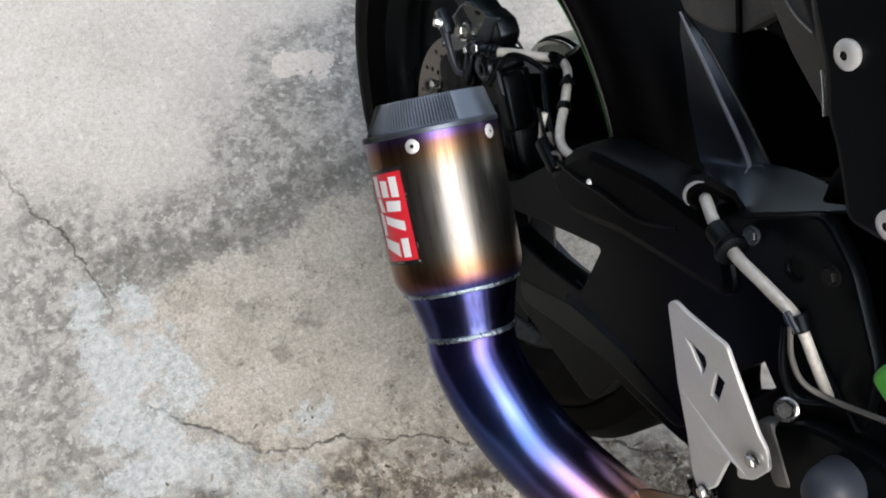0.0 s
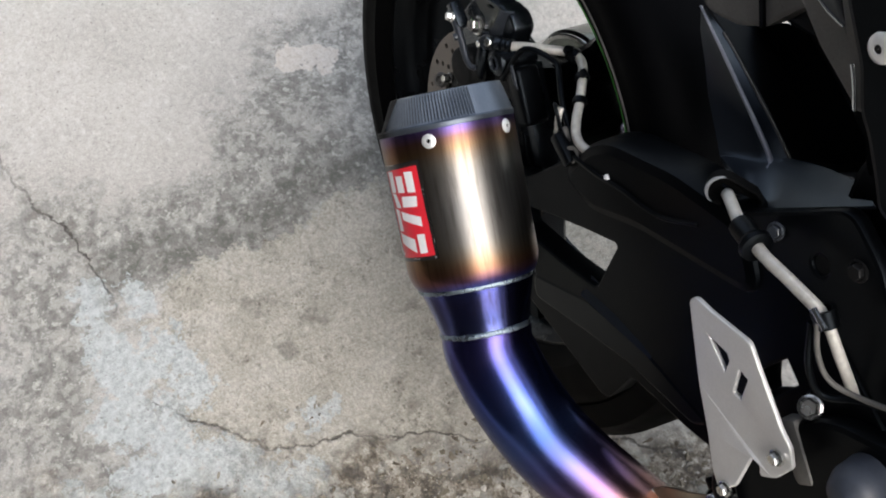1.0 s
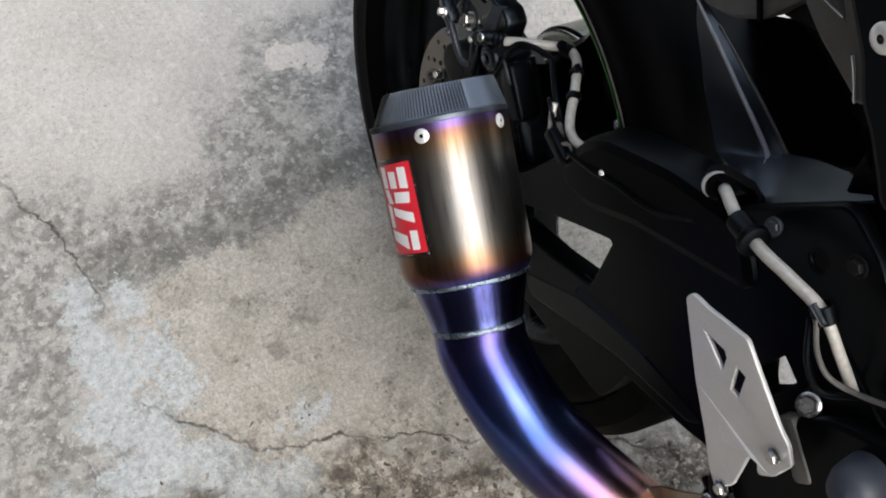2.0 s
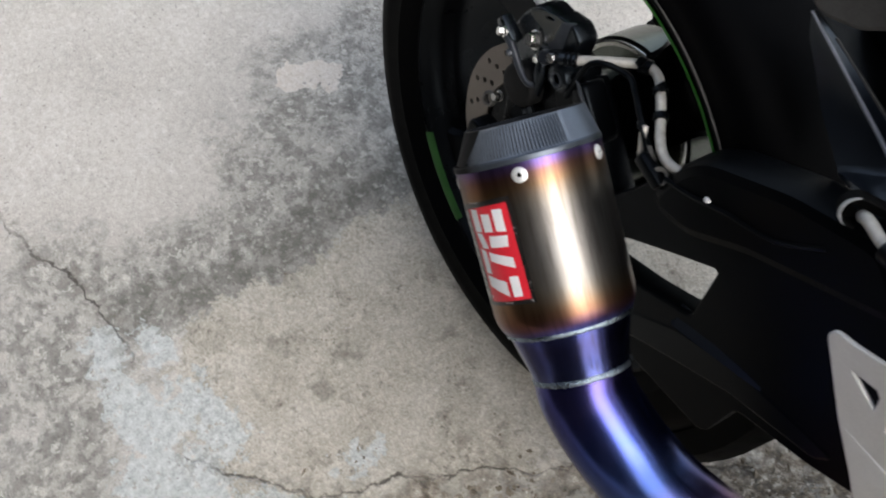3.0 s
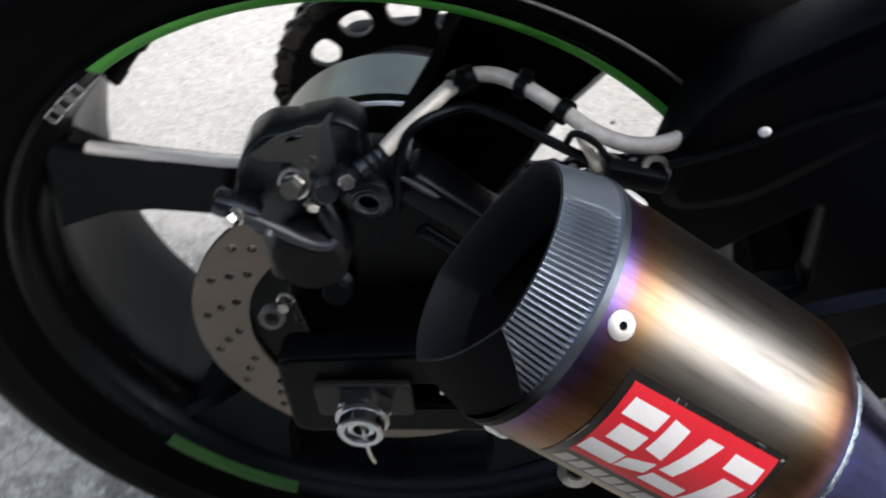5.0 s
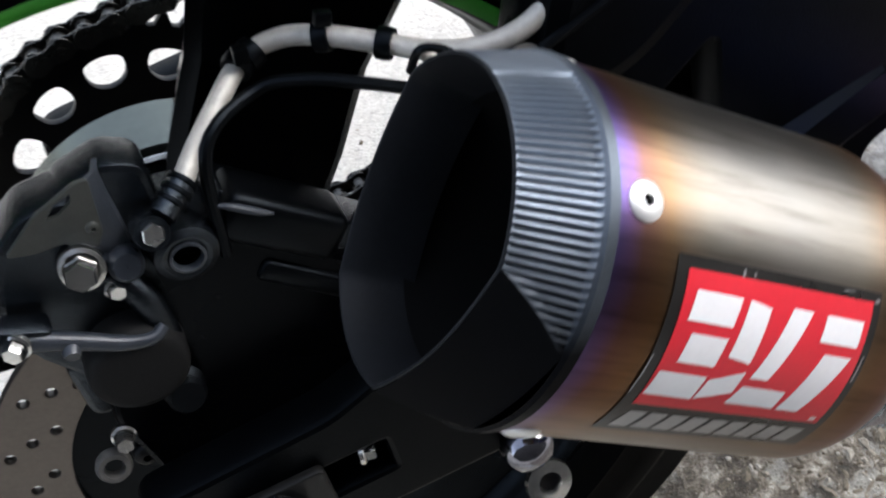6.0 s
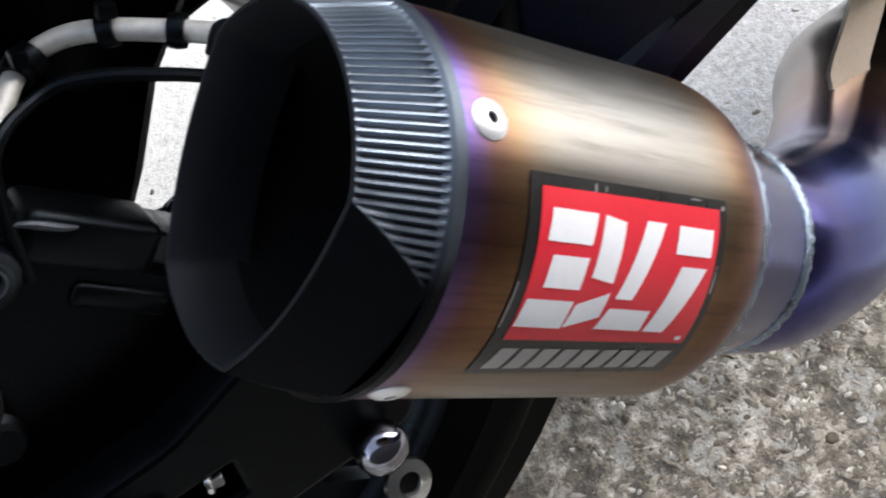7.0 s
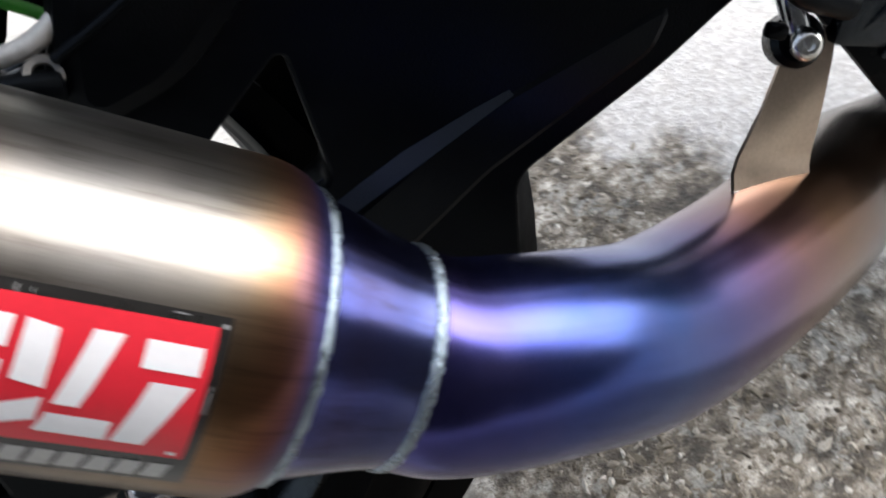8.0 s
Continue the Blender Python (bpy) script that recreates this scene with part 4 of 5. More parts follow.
    for s, a, w, h in ((0.0335, -51.6, 0.0006, 2.4), (0.0375, -51.9, 0.0004, 1.6), (0.0735, -51.0, 0.0040, 0.5), (0.0865, -52.0, 0.0014, 1.4), (0.0870, -70.0, 0.0005, 9.0), (0.0117, -80.0, 0.0004, 14.0)):
        part("sticker_nick", can_patch([(s, a), (s + w, a - 0.2), (s + w * 0.8, a - h), (s - w * 0.3, a - h)], 0.0006, 1, 2), SILVER, can)
    # unlettered wordmark: a row of slanted silver bars
    for i in range(9):
        s = 0.0165 + 0.0076 * i
        part("sticker_bar", can_patch([(s + 0.0012, -101.5 + 0.12 * i), (s + 0.0072, -101.4 + 0.12 * i), (s + 0.0056, -110.2 + 0.25 * i), (s - 0.0004, -110.4 + 0.25 * i)], 0.0005, 1, 4), SILVER, can)
    return can


build_silencer()


def build_pipe():
    start = CAN_O + CAN_D * 0.156
    line = [start, start + CAN_D * 0.022, (0.291, -0.2226, 0.033), (0.3319, -0.1995, 0.0011), (0.3862, -0.1623, -0.028), (0.4407, -0.12, -0.0541), (0.4885, -0.0769, -0.0801), (0.5411, -0.0482, -0.105), (0.64, -0.03, -0.125)]
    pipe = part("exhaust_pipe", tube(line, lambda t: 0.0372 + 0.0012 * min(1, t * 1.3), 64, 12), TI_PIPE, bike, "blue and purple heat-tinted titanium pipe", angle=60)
    # strap: a foot welded to the pipe, a bend, then a flat tongue up to the clamp
    bm = bmesh.new()
    rows = []
    for p, q in (((0.3975, -0.1465, 0.0045), (0.437, -0.138, -0.0150)), ((0.3985, -0.1455, 0.0070), (0.4382, -0.1368, -0.0125)), ((0.4005, -0.1420, 0.0105), (0.4398, -0.1345, -0.0075)), ((0.4045, -0.1400, 0.0160), (0.4415, -0.1345, -0.0005)),
                 ((0.4203, -0.1349, 0.0320), (0.4480, -0.1345, 0.0200)), ((0.4337, -0.1286, 0.0469), (0.4553, -0.1330, 0.0430)), ((0.4400, -0.1260, 0.0560), (0.4600, -0.1290, 0.0540))):
        p, q = Vector(p), Vector(q)
        rows.append([p.lerp(q, k / 6) for k in range(7)])
    rings(bm, rows, wrap=False)
    bmesh.ops.recalc_face_normals(bm, faces=bm.faces)
    bmesh.ops.solidify(bm, geom=bm.faces[:], thickness=0.0022)
    part("pipe_strap", bm, STRAP, pipe, "bronzed steel mounting strap", angle=50)
    part("strap_weld", tube([(0.3968, -0.1470, 0.0042), (0.410, -0.1435, -0.0022), (0.424, -0.1405, -0.0090), (0.4372, -0.1388, -0.0155)], 0.0016, 10, 6), WELD, pipe, "small silver weld at the foot of the strap")
    part("strap_bolt", button_bolt((0.4405, -0.1385, 0.0585), (-0.1, -1, 0.5), 0.0072, 0.004, 0.4), STEEL, pipe)
    part("strap_clamp", lathe((0.4405, -0.130, 0.0560), (-0.1, -1, 0.5), [(0.0002, -0.012), (0.0105, -0.012), (0.0118, -0.009), (0.0118, 0.002), (0.009, 0.005), (0.0002, 0.005)], 24), BLACK_PAINT, pipe)
    part("clamp_tab", block((0.4290, -0.136, 0.0685), (0.010, 0.006, 0.007), (0, 30, 0), 0.002), BLACK_PAINT, pipe)
    part("strap_stay", tube([(0.4415, -0.130, 0.062), (0.4405, -0.127, 0.078), (0.4400, -0.123, 0.100), (0.440, -0.118, 0.125)], 0.0058, 16, 5), ZINC, pipe)
    box = part("clamp_bracket", block((0.4835, -0.120, 0.042), (0.034, 0.030, 0.070), (0, -28, -10), 0.004), BLACK_PAINT, pipe, "black bracket beside the strap")
    for x, z in ((0.476, 0.057), (0.486, 0.040)):
        part("bracket_rib", block((x, -0.1365, z), (0.022, 0.004, 0.0035), (0, -28, -10), 0.001), CAST_BLACK, box)


build_pipe()


# swingarm -------------------------------------------------------
def build_swingarm():
    outer = rounded([(0.05, -0.034), (0.13, -0.034), (0.300, -0.018), (0.3105, 0.0385), (0.383, 0.0645), (0.418, 0.0815), (0.56, 0.13), (0.56, 0.22), (0.43, 0.262), (0.30, 0.258), (0.205, 0.205), (0.165, 0.165), (0.12, 0.085), (0.07, 0.042)], 0.010)
    hole = rounded([(0.115, 0.048), (0.161, 0.083), (0.203, 0.1125), (0.236, 0.1345), (0.2415, 0.132), (0.2405, 0.074), (0.2375, 0.0695), (0.19, 0.0475), (0.13, 0.026)], 0.003)
    arm = part("swingarm", flat(outer, [hole, rounded([(0.4045, 0.168), (0.3975, 0.181), (0.4075, 0.211), (0.4095, 0.216), (0.4305, 0.207), (0.4225, 0.177), (0.4115, 0.160)], 0.002)], 0.024, -0.109, 0.002), MATT_PLASTIC, bike, "matt black swingarm", angle=30)
    end = rounded([(-0.045, -0.030), (0.135, -0.030), (0.15, 0.0), (0.12, 0.03), (0.08, 0.052), (0.04, 0.036), (-0.045, 0.032)], 0.008)
    slot = rounded([(-0.03, -0.011), (0.060, -0.011), (0.060, 0.014), (-0.03, 0.014)], 0.004)
    part("arm_end", flat(end, [slot], 0.022, -0.123, 0.003), MATT_PLASTIC, arm, angle=30)
    top = rounded([(0.166, 0.140), (0.180, 0.182), (0.196, 0.202), (0.262, 0.238), (0.33, 0.262), (0.36, 0.235), (0.30, 0.205), (0.25, 0.18), (0.2, 0.145)], 0.012)
    part("arm_guard", flat(top, (), 0.044, -0.105, 0.010), MATT_PLASTIC, arm, angle=30)
    brace = rounded([(0.17, 0.0), (0.236, 0.047), (0.30, 0.073), (0.39, 0.088), (0.38, 0.074), (0.30, 0.048), (0.25, 0.022), (0.18, -0.016)], 0.005)
    part("brace", flat(brace, (), 0.018, -0.113, 0.004), BLACK_PLASTIC, arm, angle=30)
    bm = bmesh.new()
    rings(bm, [[Vector((x, y, z)) for x, y, z in loop] for loop in (
        ((0.228, -0.1235, 0.050), (0.232, -0.1250, 0.052), (0.224, -0.1150, 0.068), (0.222, -0.112, 0.064)),
        ((0.270, -0.1235, 0.063), (0.273, -0.1250, 0.065), (0.266, -0.1170, 0.079), (0.264, -0.112, 0.076)),
        ((0.318, -0.1215, 0.077), (0.320, -0.1222, 0.078), (0.317, -0.1190, 0.085), (0.316, -0.112, 0.084)))])
    bmesh.ops.recalc_face_normals(bm, faces=bm.faces)
    part("brace_rib", bm, SATIN_PLASTIC, arm)
    left = rounded([(-0.05, -0.025), (0.07, -0.022), (0.12, 0.012), (0.2, 0.03), (0.3, 0.05), (0.56, 0.11), (0.56, 0.2), (0.4, 0.15), (0.2, 0.085), (0.08, 0.035), (-0.05, 0.03)], 0.012)
    part("left_arm", flat(left, (), 0.026, 0.188, 0.005), MATT_PLASTIC, arm, angle=30)
    part("cross_tube", block((0.335, 0.02, 0.19), (0.07, 0.27, 0.06), bevel=0.02), MATT_PLASTIC, arm)
    part("cable_pin", button_bolt((0.206, -0.127, 0.184), SIDE, 0.0030, 0.002, 0.2), WHITE, arm)
    part("cable", tube([(0.165, -0.126, 0.165), (0.195, -0.1275, 0.176), (0.225, -0.1275, 0.190), (0.265, -0.127, 0.205), (0.30, -0.126, 0.235)], 0.0022, 8, 6), BLACK_PLASTIC, arm)
    # zinc sliver added to draw a glint beside the pin
    part("pin_glint", tube([(0.2155, -0.1215, 0.1695), (0.222, -0.1225, 0.1745), (0.2285, -0.1222, 0.180)], 0.0011, 8, 4), ZINC, arm)
    part("adjuster_bolt", hex_bolt((0.046, -0.130, 0.006), (1, -0.3, 0), 0.0042, 0.006), STEEL, arm)
    spool = part("stand_spool", lathe((0.115, -0.128, -0.024), (0.02, -1, -0.1), [(0.0002, 0.0), (0.0105, 0.0), (0.0105, 0.003), (0.0075, 0.0042), (0.0100, 0.0065), (0.0122, 0.0105), (0.0127, 0.015), (0.0118, 0.0195), (0.0088, 0.0235), (0.004, 0.0258), (0.0002, 0.0262)], 40), CHROME, arm, "chrome stand spool ball", angle=60)
    part("spool_washer", lathe((0.119, -0.147, -0.050), (0.05, -1, 0.45), [(0.0048, 0.001), (0.0105, 0.0), (0.0118, 0.002), (0.0112, 0.0045), (0.0058, 0.0055), (0.0048, 0.0035)], 36, closed=True), STEEL, arm, "bright washer")
    part("spool_core", lathe((0.119, -0.144, -0.051), (0.05, -1, 0.45), [(0.0049, 0.0), (0.0049, 0.006), (0.0002, 0.006)], 16), DARK_STEEL, arm)
    part("spool_stud", lathe((0.119, -0.118, -0.047), (0.02, -1, -0.08), [(0.0065, 0.0), (0.0065, 0.028)], 16), DARK_STEEL, arm)


build_swingarm()


# rear brake -----------------------------------------------------
def build_caliper():
    shape = rounded([(-0.050, 0.106), (-0.055, 0.126), (-0.047, 0.146), (-0.040, 0.158), (-0.030, 0.165), (-0.014, 0.165), (-0.010, 0.150), (0.003, 0.124), (0.003, 0.098), (-0.012, 0.086), (-0.038, 0.086)], 0.004)
    cal = part("brake_caliper", flat(shape, (), 0.026, -0.087, 0.003), CAST_BLACK, bike, "black cast rear brake caliper", angle=30)
    part("pad_box", flat(rounded([(-0.011, 0.140), (-0.015, 0.166), (0.004, 0.170), (0.014, 0.164), (0.013, 0.140)], 0.003), (), 0.022, -0.084, 0.003), CAST_BLACK, cal, angle=30)
    # folded sheet cover with a long slot
    front = rounded([(-0.040, 0.158), (-0.0245, 0.1690), (-0.007, 0.1752), (-0.0022, 0.1750), (-0.0065, 0.152), (-0.0129, 0.1432), (-0.0198, 0.1542), (-0.0313, 0.155)], 0.0015)
    slot = rounded([(-0.0225, 0.1657), (-0.0165, 0.1712), (-0.009, 0.1730), (-0.0105, 0.1688), (-0.0173, 0.1652)], 0.0012)
    cover = part("pad_cover", flat(front, [slot], 0.0022, -0.1025, 0.0005), COVER_GREY, cal, "dull grey sheet cover with a slot", angle=30)
    bm = bmesh.new()
    rings(bm, [[Vector(p) for p in loop] for loop in (
        ((-0.0022, -0.1030, 0.1750), (0.0010, -0.0985, 0.1740), (0.0030, -0.0900, 0.1735)),
        ((-0.0052, -0.1030, 0.1600), (0.0004, -0.0980, 0.1609), (0.0030, -0.0890, 0.1620)),
        ((-0.0075, -0.1030, 0.1510), (0.0002, -0.0980, 0.1490), (0.0030, -0.0890, 0.1500)),
        ((-0.0129, -0.1030, 0.1432), (-0.0002, -0.0985, 0.1392), (0.0025, -0.0895, 0.1385)),
        ((-0.0135, -0.1020, 0.1380), (-0.0096, -0.1000, 0.1323), (-0.0030, -0.0905, 0.1310)))], wrap=False)
    bmesh.ops.recalc_face_normals(bm, faces=bm.faces)
    bmesh.ops.solidify(bm, geom=bm.faces[:], thickness=0.0018)
    part("cover_fold", bm, SATIN, cover, "dark folded side of the cover", angle=30)
    part("cover_dent", button_bolt((-0.0085, -0.1035, 0.1555), SIDE, 0.0028, 0.0012, 0.3), COVER_GREY, cover)
    part("lower_half", flat(rounded([(-0.046, 0.064), (-0.045, 0.092), (-0.004, 0.097), (-0.001, 0.083), (-0.012, 0.061)], 0.004), (), 0.024, -0.086, 0.003), CAST_BLACK, cal, angle=30)
    # ridge over the piston housing and the shoulder beside it
    part("web", tube([(-0.058, -0.109, 0.1335), (-0.0478, -0.1125, 0.1265), (-0.0407, -0.1135, 0.1228), (-0.0308, -0.1140, 0.1163), (-0.0187, -0.1145, 0.1082), (-0.0085, -0.1145, 0.1047), (-0.0030, -0.1120, 0.1060)], lambda t: 0.0050 - 0.0026 * t, 16, 6), SATIN, cal)
    part("shoulder", tube([(-0.012, -0.1020, 0.1330), (-0.0075, -0.1045, 0.1250), (-0.0050, -0.1060, 0.1150), (-0.0040, -0.1060, 0.1020), (-0.0040, -0.1035, 0.0860)], lambda t: 0.0045 + 0.0015 * math.sin(math.pi * t), 16, 6), CAST_BLACK, cal)
    part("piston_boss", lathe((-0.0195, -0.100, 0.091), SIDE, [(0.0205, -0.02), (0.0205, 0.010), (0.0198, 0.0135), (0.0180, 0.0155), (0.0150, 0.0162), (0.0002, 0.0164)], 48), BOSS_BLACK, cal, "dull black round piston boss", angle=40)
    part("cap_screw", hex_bolt((-0.012, -0.106, 0.1275), SIDE, 0.0036, 0.004), STEEL, cal)
    part("spacer", lathe((-0.0050, -0.102, 0.1345), (0.1, -0.9, 0.35), [(0.0002, 0.009), (0.005, 0.009), (0.0068, 0.006), (0.0068, -0.004)], 20), SATIN, cal)
    part("slide_boss", lathe((0.017, -0.090, 0.130), SIDE, [(0.0135, -0.02), (0.0135, 0.014), (0.0125, 0.018), (0.0095, 0.020), (0.006, 0.019), (0.0055, 0.008), (0.0002, 0.008)], 32), CAST_BLACK, cal)
    part("slide_lip", lathe((0.017, -0.109, 0.130), SIDE, [(0.0056, -0.002), (0.0068, 0.0), (0.0072, 0.0012), (0.0060, 0.0016), (0.0054, 0.0)], 28, closed=True), SATIN, cal)
    part("slide_arm", block((0.067, -0.084, 0.098), (0.104, 0.024, 0.022), (0, 45, 0), 0.002), CAST_BLACK, cal)
    part("slide_block", block((0.054, -0.092, 0.118), (0.054, 0.026, 0.022), (0, 43, 0), 0.005, segs=3), BLACK_PLASTIC, cal)
    part("slide_rib", block((0.054, -0.098, 0.088), (0.042, 0.010, 0.011), (0, 45, 0), 0.0035, segs=3), BLACK_PLASTIC, cal)
    part("slide_edge", tube([(0.0335, -0.1045, 0.1435), (0.0400, -0.1055, 0.1400), (0.0480, -0.1055, 0.1330), (0.0530, -0.1050, 0.1290)], lambda t: 0.0006 + 0.0012 * math.sin(math.pi * t), 10, 5), SATIN, cal)
    part("lug", block((-0.052, -0.109, 0.129), (0.026, 0.013, 0.012), (0, 28, 0), 0.003), CAST_BLACK, cal)
    part("banjo_bolt", hex_bolt((-0.0185, -0.109, 0.1445), (-0.1, -0.95, 0.3), 0.0064, 0.009), STEEL, cal, "bright hexagon bolt")
    part("banjo_collar", lathe((-0.0185, -0.103, 0.1425), (-0.1, -0.95, 0.3), [(0.0002, 0.004), (0.0088, 0.004), (0.0098, 0.001), (0.0098, -0.012)], 24), ZINC, cal)
    part("bleed_bolt", hex_bolt((-0.052, -0.1150, 0.1285), (-0.4, -0.9, 0.1), 0.0042, 0.006), STEEL, cal)
    part("bleed_nipple", lathe((-0.036, -0.1140, 0.1185), (-0.1, -0.9, -0.3), [(0.0002, 0.006), (0.0030, 0.006), (0.0036, 0.004), (0.0036, 0.0)], 16), SATIN, cal)
    part("pin_bolt", hex_bolt((-0.040, -0.110, 0.0580), (0, -1, 0.2), 0.0040, 0.008), STEEL, cal)
    part("pin_ring", lathe((-0.050, -0.110, 0.046), (0.1, -1, 0.3), [(0.004, 0.0), (0.0074, 0.0), (0.0078, 0.003), (0.0066, 0.0055), (0.0045, 0.0055)], 22, closed=True), GREY_COAT, cal)
    part("boot", lathe((-0.0105, -0.098, 0.064), (0.1, -0.95, 0.2), [(0.0002, 0.018), (0.007, 0.018), (0.0085, 0.015), (0.0068, 0.011), (0.0095, 0.008), (0.0078, 0.004), (0.0098, 0.0), (0.0098, -0.01)], 24), BLACK_PLASTIC, cal, "ribbed black rubber boot")
    bracket = rounded([(-0.03, -0.02), (0.02, -0.022), (0.09, 0.01), (0.112, 0.030), (0.100, 0.056), (0.078, 0.080), (0.045, 0.115), (0.022, 0.140), (-0.005, 0.115), (-0.04, 0.06)], 0.008)
    part("bracket", flat(bracket, (), 0.012, -0.094, 0.003), BLACK_PAINT, cal, angle=30)


build_caliper()


def build_hoses():
    a = part("brake_hose", tube([(0.0245, -0.1065, 0.1565), (0.0345, -0.097, 0.1625), (0.048, -0.084, 0.168), (0.066, -0.067, 0.1735), (0.082, -0.068, 0.1768), (0.0974, -0.0775, 0.1762), (0.117, -0.0915, 0.171), (0.130, -0.102, 0.1675), (0.146, -0.113, 0.1675), (0.162, -0.118, 0.171), (0.178, -0.118, 0.179), (0.19, -0.112, 0.184)], 0.0041, 16, 6), HOSE, bike, "light grey braided brake hose")
    for p, w in (((0.064, -0.0685, 0.173), (0.8, 0.8, 0.25)), ((0.0974, -0.0775, 0.1762), (1, -0.6, -0.05)), ((0.117, -0.0915, 0.171), (1, -0.75, -0.3)), ((0.070, -0.0665, 0.1743), (1, 0.4, 0.2))):
        part("hose_clip", lathe(p, w, [(0.0043, -0.003), (0.0062, -0.003), (0.0066, 0.0), (0.0062, 0.003), (0.0043, 0.003)], 18, closed=True), BLACK_PLASTIC, a)
    part("clip_lock", block((0.099, -0.080, 0.1845), (0.007, 0.005, 0.006), (0, 20, 0), 0.001), BLACK_PLASTIC, a)
    part("clip_lock", block((0.066, -0.074, 0.180), (0.006, 0.006, 0.007), (0, 10, 0), 0.001), BLACK_PLASTIC, a)
    part("sensor_sleeve", tube([(0.124, -0.118, 0.180), (0.128, -0.121, 0.172), (0.133, -0.121, 0.160)], 0.0028, 12, 4), HOSE, a)
    part("connector", block((0.1365, -0.118, 0.158), (0.014, 0.010, 0.011), (0, 35, 0), 0.002), GREY_COAT, a)
    part("wire_loop", tube([(0.118, -0.116, 0.172), (0.122, -0.124, 0.184), (0.131, -0.126, 0.180), (0.138, -0.122, 0.166), (0.148, -0.118, 0.158)], 0.0017, 10, 6), BLACK_PLASTIC, a)
    part("wire_ring", lathe((0.159, -0.1235, 0.160), (0.2, -0.75, 0.6), [(0.0040, -0.001), (0.0072, -0.0015), (0.0076, 0.001), (0.0068, 0.0025), (0.0042, 0.002)], 22, closed=True), GREY_COAT, a)
    p0, p1 = Vector((0.0275, -0.1040, 0.1588)), Vector((0.0160, -0.1125, 0.1545))
    end = part("hose_end", tube([p0, p0.lerp(p1, 0.5), p1], 0.0053, 18, 4), CAST_BLACK, a, "black crimped hose end")
    for k in (0.0, 0.3, 0.6):
        part("crimp", lathe(p0.lerp(p1, k), p1 - p0, [(0.0050, -0.0012), (0.0061, -0.0008), (0.0061, 0.0008), (0.0050, 0.0012)], 20, closed=True), BLACK_PLASTIC, end)
    part("banjo_eye", lathe((0.0100, -0.1120, 0.1495), (0.1, -0.9, 0.4), [(0.0002, 0.003), (0.0064, 0.003), (0.0074, 0.001), (0.0074, -0.012)], 24), CAST_BLACK, end)
    part("eye_bolt", hex_bolt((0.0103, -0.1150, 0.1508), (0.1, -0.9, 0.4), 0.0044, 0.004, flange=False), STEEL, end, "bright banjo bolt")
    part("sensor_wire", tube([(0.03, -0.105, 0.12), (0.04, -0.100, 0.165), (0.066, -0.085, 0.170), (0.085, -0.092, 0.170), (0.105, -0.100, 0.163), (0.130, -0.104, 0.150), (0.15, -0.114, 0.152), (0.175, -0.12, 0.160)], 0.0026, 10, 6), BLACK_PLASTIC, a)
    part("guide", block((0.150, -0.125, 0.158), (0.03, 0.01, 0.012), (0, 15, 0), 0.003), BLACK_PLASTIC, a)
    b = part("cylinder_hose", tube([(0.3040, -0.1190, 0.2705), (0.3118, -0.1272, 0.2785), (0.333, -0.137, 0.2825), (0.363, -0.146, 0.290), (0.395, -0.148, 0.297), (0.423, -0.145, 0.296), (0.445, -0.135, 0.272), (0.462, -0.122, 0.246)], lambda t: 0.0044 if t < 0.72 else 0.0038, 16, 6), HOSE, bike, "light grey braided hose into the cylinder")
    part("hose_joint", lathe((0.345, -0.141, 0.285), (0.034, -0.010, 0.010), [(0.0046, -0.011), (0.0078, -0.011), (0.0084, -0.007), (0.0080, 0.006), (0.0105, 0.009), (0.0118, 0.0115), (0.0112, 0.015), (0.0080, 0.016), (0.0046, 0.016)], 24, closed=True), BLACK_PLASTIC, b)
    part("bracket_bolt", hex_bolt((0.3513, -0.1215, 0.2865), (0.1, -0.9, 0.3), 0.0048, 0.004), SATIN, b)
    part("drain_line", tube([(0.424, -0.152, 0.296), (0.436, -0.150, 0.276), (0.450, -0.144, 0.262), (0.468, -0.134, 0.262), (0.50, -0.13, 0.285)], 0.0019, 10, 6), GREY_COAT, b)
    part("clamp_screw", tube([(0.418, -0.156, 0.306), (0.432, -0.156, 0.302)], 0.0022, 8, 2), ZINC, b)
    part("hose_clip", lathe((0.423, -0.145, 0.297), (0.5, 0.1, -0.5), [(0.0057, -0.006), (0.0082, -0.006), (0.0082, 0.006), (0.0057, 0.006)], 18, closed=True), BLACK_PLASTIC, b)
    part("overflow_tube", tube([(0.42, -0.150, 0.290), (0.436, -0.150, 0.262), (0.452, -0.142, 0.245), (0.47, -0.128, 0.256), (0.50, -0.118, 0.272)], 0.0024, 10, 6), BLACK_PLASTIC, b)


build_hoses()


